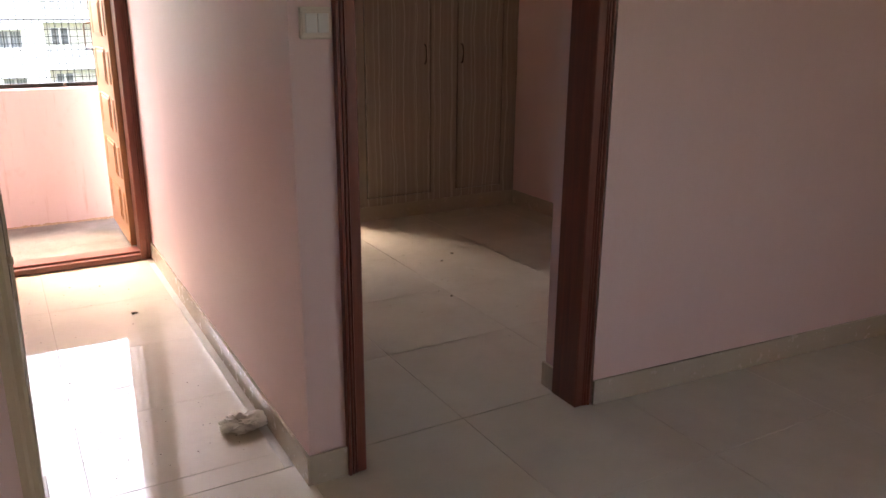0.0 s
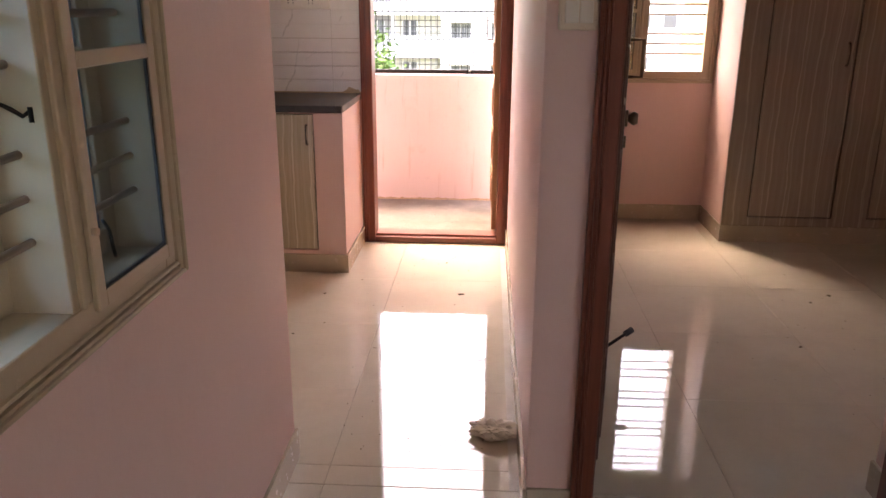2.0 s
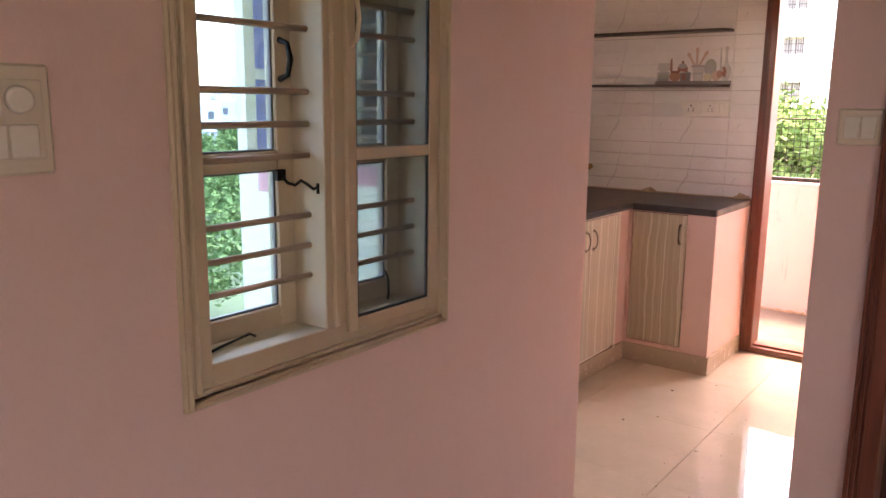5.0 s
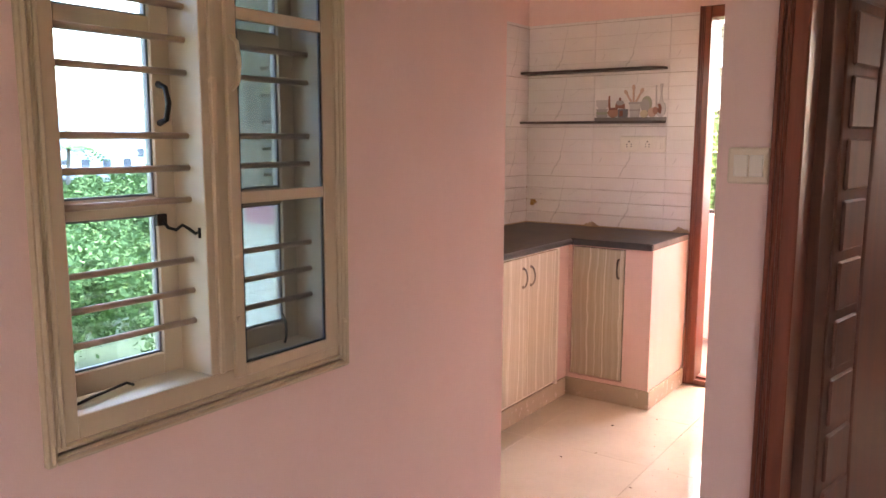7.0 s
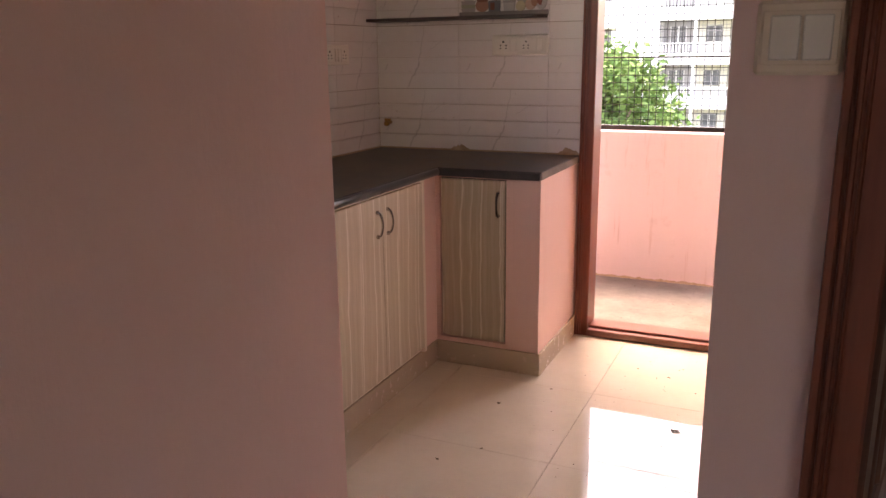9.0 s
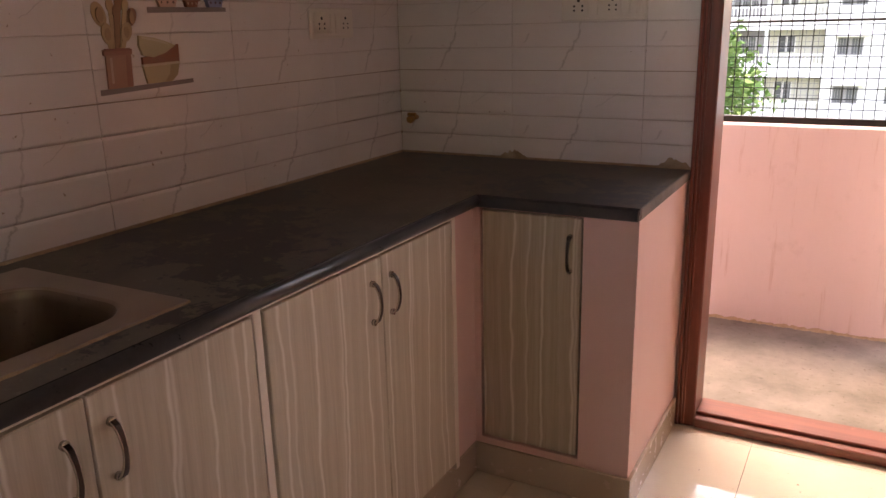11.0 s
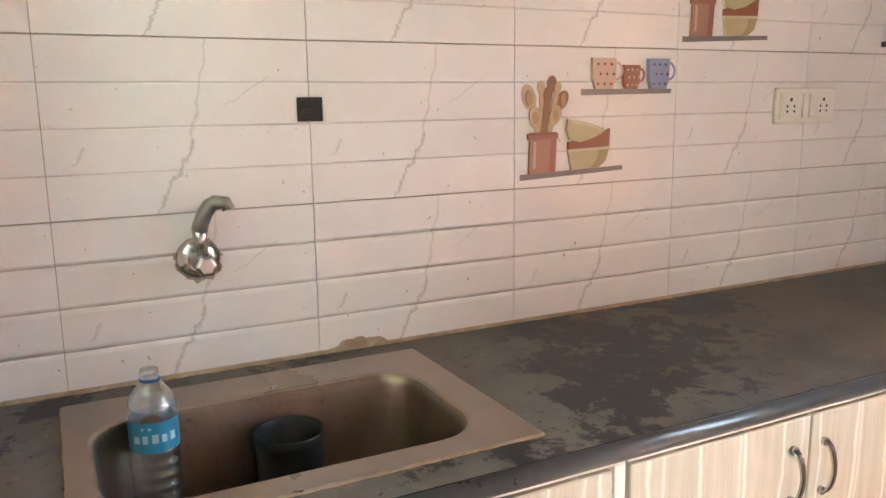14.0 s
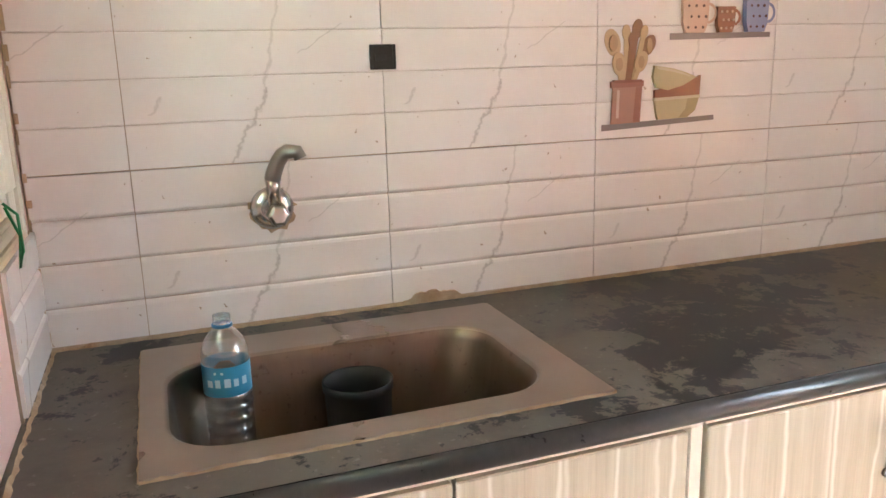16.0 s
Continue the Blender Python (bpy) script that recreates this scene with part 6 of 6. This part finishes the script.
def apartment_block():
    """White flats across the gap: recessed balcony bays between window bays."""
    y, depth = 59.0, 12.0
    storey, z_first = 2.96, GROUND_Z
    bays = [(-17.0, -13.8, "b"), (-12.9, -11.5, "w"), (-8.18, -5.95, "g"), (-5.78, -2.40, "b"), (-1.70, -0.25, "w"), (1.2, 2.6, "w"), (3.9, 7.2, "b")]
    rows = 7
    xs = [-18.0] + [v for a, e, kind in bays for v in (a, e)] + [9.0]
    kinds = [kind for a, e, kind in bays]
    zs = [z_first]
    for r in range(rows):
        base = z_first + 2.18 + r * storey
        zs += [base + 0.25, base + 0.80, base + 1.88, base + 2.38]
    zs.append(z_first + rows * storey + 3.2)
    holes = set()
    for k, kind in enumerate(kinds):
        for r in range(rows):
            rowcells = (1 + 4 * r, 2 + 4 * r, 3 + 4 * r) if kind != "w" else (2 + 4 * r,)
            holes |= {(1 + 2 * k, j) for j in rowcells}
    b = thing("apartment_building", (-4.5, y, z_first), "white apartment block with balconies and small dark windows", "building")
    part("front_wall", slab(xs, zs, holes, y, y + 0.3, lambda u, v, d: (u, d, v)), WHITE_FACADE, b)
    part("body", boxes((-18, y + 1.6, z_first, 9, y + depth, zs[-1])), WHITE_FACADE, b)
    part("end_wall", boxes((-18, y + 0.3, z_first, -17.7, y + 1.6, zs[-1]), (8.7, y + 0.3, z_first, 9, y + 1.6, zs[-1])), WHITE_FACADE, b)
    part("roof", boxes((-18.2, y - 0.2, zs[-1], 9.2, y + depth, zs[-1] + 0.3)), WHITE_FACADE, b)
    for r in range(rows):
        base = z_first + 2.18 + r * storey
        part("floor_slab", boxes((-17.6, y + 0.3, base - 0.05, 8.6, y + 1.6, base + 0.2)), WHITE_FACADE, b)
        for k, kind in enumerate(kinds):
            a, e = xs[1 + 2 * k], xs[2 + 2 * k]
            if kind == "w":
                lo, hi, m = base + 0.80, base + 1.88, (a + e) / 2
                win = part("window", boxes((a, y + 0.12, lo, a + 0.07, y + 0.2, hi), (e - 0.07, y + 0.12, lo, e, y + 0.2, hi), (a + 0.07, y + 0.12, lo, e - 0.07, y + 0.2, lo + 0.07), (a + 0.07, y + 0.12, hi - 0.07, e - 0.07, y + 0.2, hi), (m - 0.06, y + 0.12, lo + 0.07, m + 0.06, y + 0.2, hi - 0.07)), GREY_FRAME, b)
                part("pane", boxes((a + 0.07, y + 0.15, lo + 0.07, e - 0.07, y + 0.17, hi - 0.07)), DARK_GLASS, win)
                part("grille", boxes(*((a + (e - a) * j / 9 - 0.012, y + 0.06, lo, a + (e - a) * j / 9 + 0.012, y + 0.09, hi) for j in range(1, 9))), GREY_FRAME, win)
                part("sunshade", boxes((a - 0.3, y - 0.40, hi + 0.06, e + 0.3, y, hi + 0.14)), WHITE_FACADE, b)
            else:
                mid, lo, hi = a + 0.45, base + 0.95, base + 2.0
                win = part("window", boxes((mid, y + 1.5, lo, mid + 0.07, y + 1.59, hi), (mid + 1.05, y + 1.5, lo, mid + 1.12, y + 1.59, hi), (mid + 0.50, y + 1.5, lo, mid + 0.62, y + 1.59, hi)), WHITE_FACADE, b)
                part("pane", boxes((mid + 0.07, y + 1.53, lo, mid + 1.05, y + 1.56, hi)), DARK_GLASS, win)
                part("balcony_back", boxes((a, y + 1.57, base + 0.2, e, y + 1.598, base + 2.38)), YELLOW_FACADE if kind == "b" else GREY_FRAME, b)
                rail = bmesh.new()
                box(rail, a, y + 0.05, base + 0.80, e, y + 0.13, base + 0.88)
                n = int((e - a) / 0.21)
                for j in range(n + 1):
                    x = a + (e - a) * j / n
                    box(rail, x - 0.04, y + 0.06, base + 0.25, x + 0.04, y + 0.12, base + 0.80)
                part("railing", rail, WHITE_FACADE, b)
                n = int((e - a) / (0.36 if kind == "b" else 0.16))
                bars = [(a + (e - a) * j / n - 0.014, y + 0.16, base + 0.88, a + (e - a) * j / n + 0.014, y + 0.19, base + 2.38) for j in range(1, n)]
                bars += [(a, y + 0.19, base + v, e, y + 0.21, base + v + 0.03) for v in (1.25, 1.62, 2.0)]
                part("grille", boxes(*bars), GREY_FRAME, b)


apartment_block()


def leaf_material(name, dark, light):
    m = Nodes(name, dark, 0.95)
    m.set("Specular IOR Level", 0.1)
    g = m.tree.nodes.new("ShaderNodeNewGeometry").outputs["Random Per Island"]
    m.set("Base Color", m.mix(g, dark, light))
    m.set("Subsurface Weight", 0.0)
    return m.mat


LEAF = leaf_material("green_leaves", (0.065, 0.135, 0.040), (0.165, 0.255, 0.085))
BARK = concrete("grey_bark", (0.16, 0.12, 0.08), (0.24, 0.18, 0.13), 6)


def leaf_cloud(data, centre, radius, count, size, rng):
    """Adds count small leaf blades in uneven clumps about centre."""
    verts, faces = data
    clumps = []
    for k in range(max(6, count // 60)):
        d = Vector((rng.gauss(0, 1), rng.gauss(0, 1), rng.gauss(0, 1))).normalized() * rng.uniform(0.45, 1.0)
        clumps.append((Vector(centre) + Vector((d.x * radius, d.y * radius, d.z * radius * 0.75)), radius * rng.uniform(0.18, 0.36)))
    for k in range(count):
        c, r = rng.choice(clumps)
        p = c + Vector((rng.gauss(0, 0.5), rng.gauss(0, 0.5), rng.gauss(0, 0.42))) * r
        a = Vector((rng.gauss(0, 1), rng.gauss(0, 1), rng.gauss(0, 0.6))).normalized()
        b = a.cross(Vector((rng.gauss(0, 1), rng.gauss(0, 1), rng.gauss(0, 1)))).normalized()
        s = size * rng.uniform(0.6, 1.4)
        i = len(verts)
        verts += [p - a * s, p + b * s * 0.45, p + a * s, p - b * s * 0.45]
        faces.append((i, i + 1, i + 2, i + 3))


def leafy(name, data, parent=None):
    me = bpy.data.meshes.new(name)
    me.from_pydata([tuple(v) for v in data[0]], [], data[1])
    me.materials.append(LEAF)
    ob = new(name, me)
    if parent:
        ob.parent = parent
        ob.location = -Vector(ORIGIN[parent.name])
    return ob


def tree(x, y, height, radius, count, size, seed, label):
    rng = random.Random(seed)
    t = thing("tree", (x, y, GROUND_Z), label, "tree", "trees below the balcony")
    top = Vector((x, y, GROUND_Z + height))
    bm = bmesh.new()
    sweep(bm, [(x, y, GROUND_Z), (x + 0.2, y, GROUND_Z + height * 0.35), (x, y + 0.1, GROUND_Z + height * 0.65)], [0.28, 0.2, 0.12], 10)
    for k in range(7):
        a = k * 2.4
        s = Vector((x + 0.1, y, GROUND_Z + height * (0.35 + 0.05 * k)))
        e = s + Vector((math.cos(a) * radius * 0.7, math.sin(a) * radius * 0.7, height * 0.22))
        sweep(bm, [s, s.lerp(e, 0.5) + Vector((0, 0, -0.1)), e], [0.10, 0.07, 0.03], 8)
    part("trunk", bm, BARK, t)
    data = ([], [])
    for k in range(7):
        a = k * 2.4
        c = Vector((x + math.cos(a) * radius * 0.5, y + math.sin(a) * radius * 0.5, GROUND_Z + height * (0.58 + 0.05 * k)))
        leaf_cloud(data, c, radius * 0.62, count // 8, size, rng)
    leaf_cloud(data, top - Vector((0, 0, radius * 0.6)), radius * 0.55, count // 8, size, rng)
    leafy("crown", data, t)


tree(-5.3, 27.0, 11.9, 3.2, 32000, 0.12, 1, "leafy green tree rising in front of the flats")
tree(-10.6, 30.0, 11.0, 3.4, 7000, 0.18, 2, "leafy green tree beside the flats")
tree(-15.0, 26.0, 10.2, 3.2, 6000, 0.18, 3, "leafy green tree beside the flats")

# woods below the hall window
rng = random.Random(30)
woods = ([], [])
for k in range(640):
    far = rng.random() ** 0.7
    x = -24 - far * 90
    y = rng.uniform(4, 22) + far * rng.uniform(-10, 100)
    h = rng.uniform(3.4, 7.0)
    r = rng.uniform(1.5, 2.7)
    leaf_cloud(woods, (x, y, GROUND_Z + h - r * 0.4), r, 760, 0.165 if x > -60 else 0.30, rng)
tagged(leafy("woods", woods), "dense green woods and scrub seen from above", "woods", kind="stuff")

palm = thing("palm_tree", (-78.0, 47.0, GROUND_Z), "tall palm tree above the distant woods", "tree")
part("trunk", sweep(bmesh.new(), [(-78, 47, GROUND_Z), (-78.3, 47, -4), (-78, 47.2, 0.2)], [0.35, 0.25, 0.2], 8), BARK, palm)
data = ([], [])
for k in range(16):
    a = k * 2 * math.pi / 16
    for j in range(12):
        f = j / 11
        c = Vector((-78 + math.cos(a) * 3.6 * f, 47.2 + math.sin(a) * 3.6 * f, 0.3 + 1.3 * f - 2.6 * f * f))
        i = len(data[0])
        side = Vector((-math.sin(a), math.cos(a), 0)) * 0.45 * (1.1 - f)
        data[0].extend([c - side + Vector((0, 0, -0.25)), c, c + side + Vector((0, 0, -0.25)), c + Vector((math.cos(a) * 0.4, math.sin(a) * 0.4, -0.1))])
        data[1].append((i, i + 1, i + 2, i + 3))
leafy("fronds", data, palm)


def house(x, y, w, d, h, wall, label, face, rows, cols, base=GROUND_Z):
    """A plain town house; face: 'x' for windows that look towards +x, 'y' towards -y."""
    b = thing("house", (x, y, base), label, "house", "distant houses")
    part("wall", boxes((x - w / 2, y - d / 2, base, x + w / 2, y + d / 2, base + h)), wall, b)
    part("roof", boxes((x - w / 2 - 0.2, y - d / 2 - 0.2, base + h, x + w / 2 + 0.2, y + d / 2 + 0.2, base + h + 0.35)), WHITE_FACADE, b)
    part("roof_tank", boxes((x - 0.8, y - 0.8, base + h + 0.35, x + 0.8, y + 0.8, base + h + 1.9), bevel=0.2), GREY_FRAME, b)
    for r in range(rows):
        z = base + h * (r + 0.42) / rows
        for c in range(cols):
            f = (c + 0.5) / cols - 0.5
            if face == "x":
                part("window", boxes((x + w / 2 - 0.05, y + f * d - 0.55, z, x + w / 2 + 0.06, y + f * d + 0.55, z + 1.2)), DARK_GLASS, b)
            else:
                part("window", boxes((x + f * w - 0.55, y - d / 2 - 0.06, z, x + f * w + 0.55, y - d / 2 + 0.05, z + 1.2)), DARK_GLASS, b)


BLUE_FACADE = paint("blue_shed_sheet", (0.12, 0.26, 0.42), (0.1, 0.2, 0.33), 0.6)
OCHRE_FACADE = paint("ochre_facade", (0.66, 0.46, 0.18), (0.5, 0.35, 0.15), 0.85)
# Aerial haze is put into this pale blue-grey wall colour.
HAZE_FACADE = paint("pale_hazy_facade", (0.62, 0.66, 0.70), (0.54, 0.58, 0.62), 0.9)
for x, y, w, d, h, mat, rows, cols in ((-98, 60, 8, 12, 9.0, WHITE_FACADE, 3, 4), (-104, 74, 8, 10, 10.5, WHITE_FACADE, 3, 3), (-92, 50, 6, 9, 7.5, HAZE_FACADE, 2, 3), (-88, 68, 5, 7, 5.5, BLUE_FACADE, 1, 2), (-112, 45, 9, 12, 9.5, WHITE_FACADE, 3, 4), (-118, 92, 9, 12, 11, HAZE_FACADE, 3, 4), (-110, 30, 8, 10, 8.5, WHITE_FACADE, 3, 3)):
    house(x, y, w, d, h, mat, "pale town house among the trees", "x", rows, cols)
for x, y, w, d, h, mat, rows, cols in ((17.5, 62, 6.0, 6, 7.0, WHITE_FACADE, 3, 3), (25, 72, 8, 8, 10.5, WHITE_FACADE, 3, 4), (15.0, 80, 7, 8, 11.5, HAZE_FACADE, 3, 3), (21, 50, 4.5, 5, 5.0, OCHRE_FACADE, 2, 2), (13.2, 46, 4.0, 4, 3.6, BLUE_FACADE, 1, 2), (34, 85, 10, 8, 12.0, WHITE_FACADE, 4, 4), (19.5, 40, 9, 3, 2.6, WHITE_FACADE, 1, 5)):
    house(x, y, w, d, h, mat, "pale town house with a flat roof", "y", rows, cols)
rng = random.Random(77)
for k in range(16):
    a = -0.25 + k * 0.085 + rng.uniform(-0.02, 0.02)
    dist = rng.uniform(420, 620)
    w, h = rng.uniform(14, 34), rng.uniform(14, 30)
    x, y = -dist * math.cos(a + 0.25), dist * math.sin(a + 0.25)
    b = thing("tower_block", (x, y, GROUND_Z), "distant hazy tower block on the skyline", "building", "skyline")
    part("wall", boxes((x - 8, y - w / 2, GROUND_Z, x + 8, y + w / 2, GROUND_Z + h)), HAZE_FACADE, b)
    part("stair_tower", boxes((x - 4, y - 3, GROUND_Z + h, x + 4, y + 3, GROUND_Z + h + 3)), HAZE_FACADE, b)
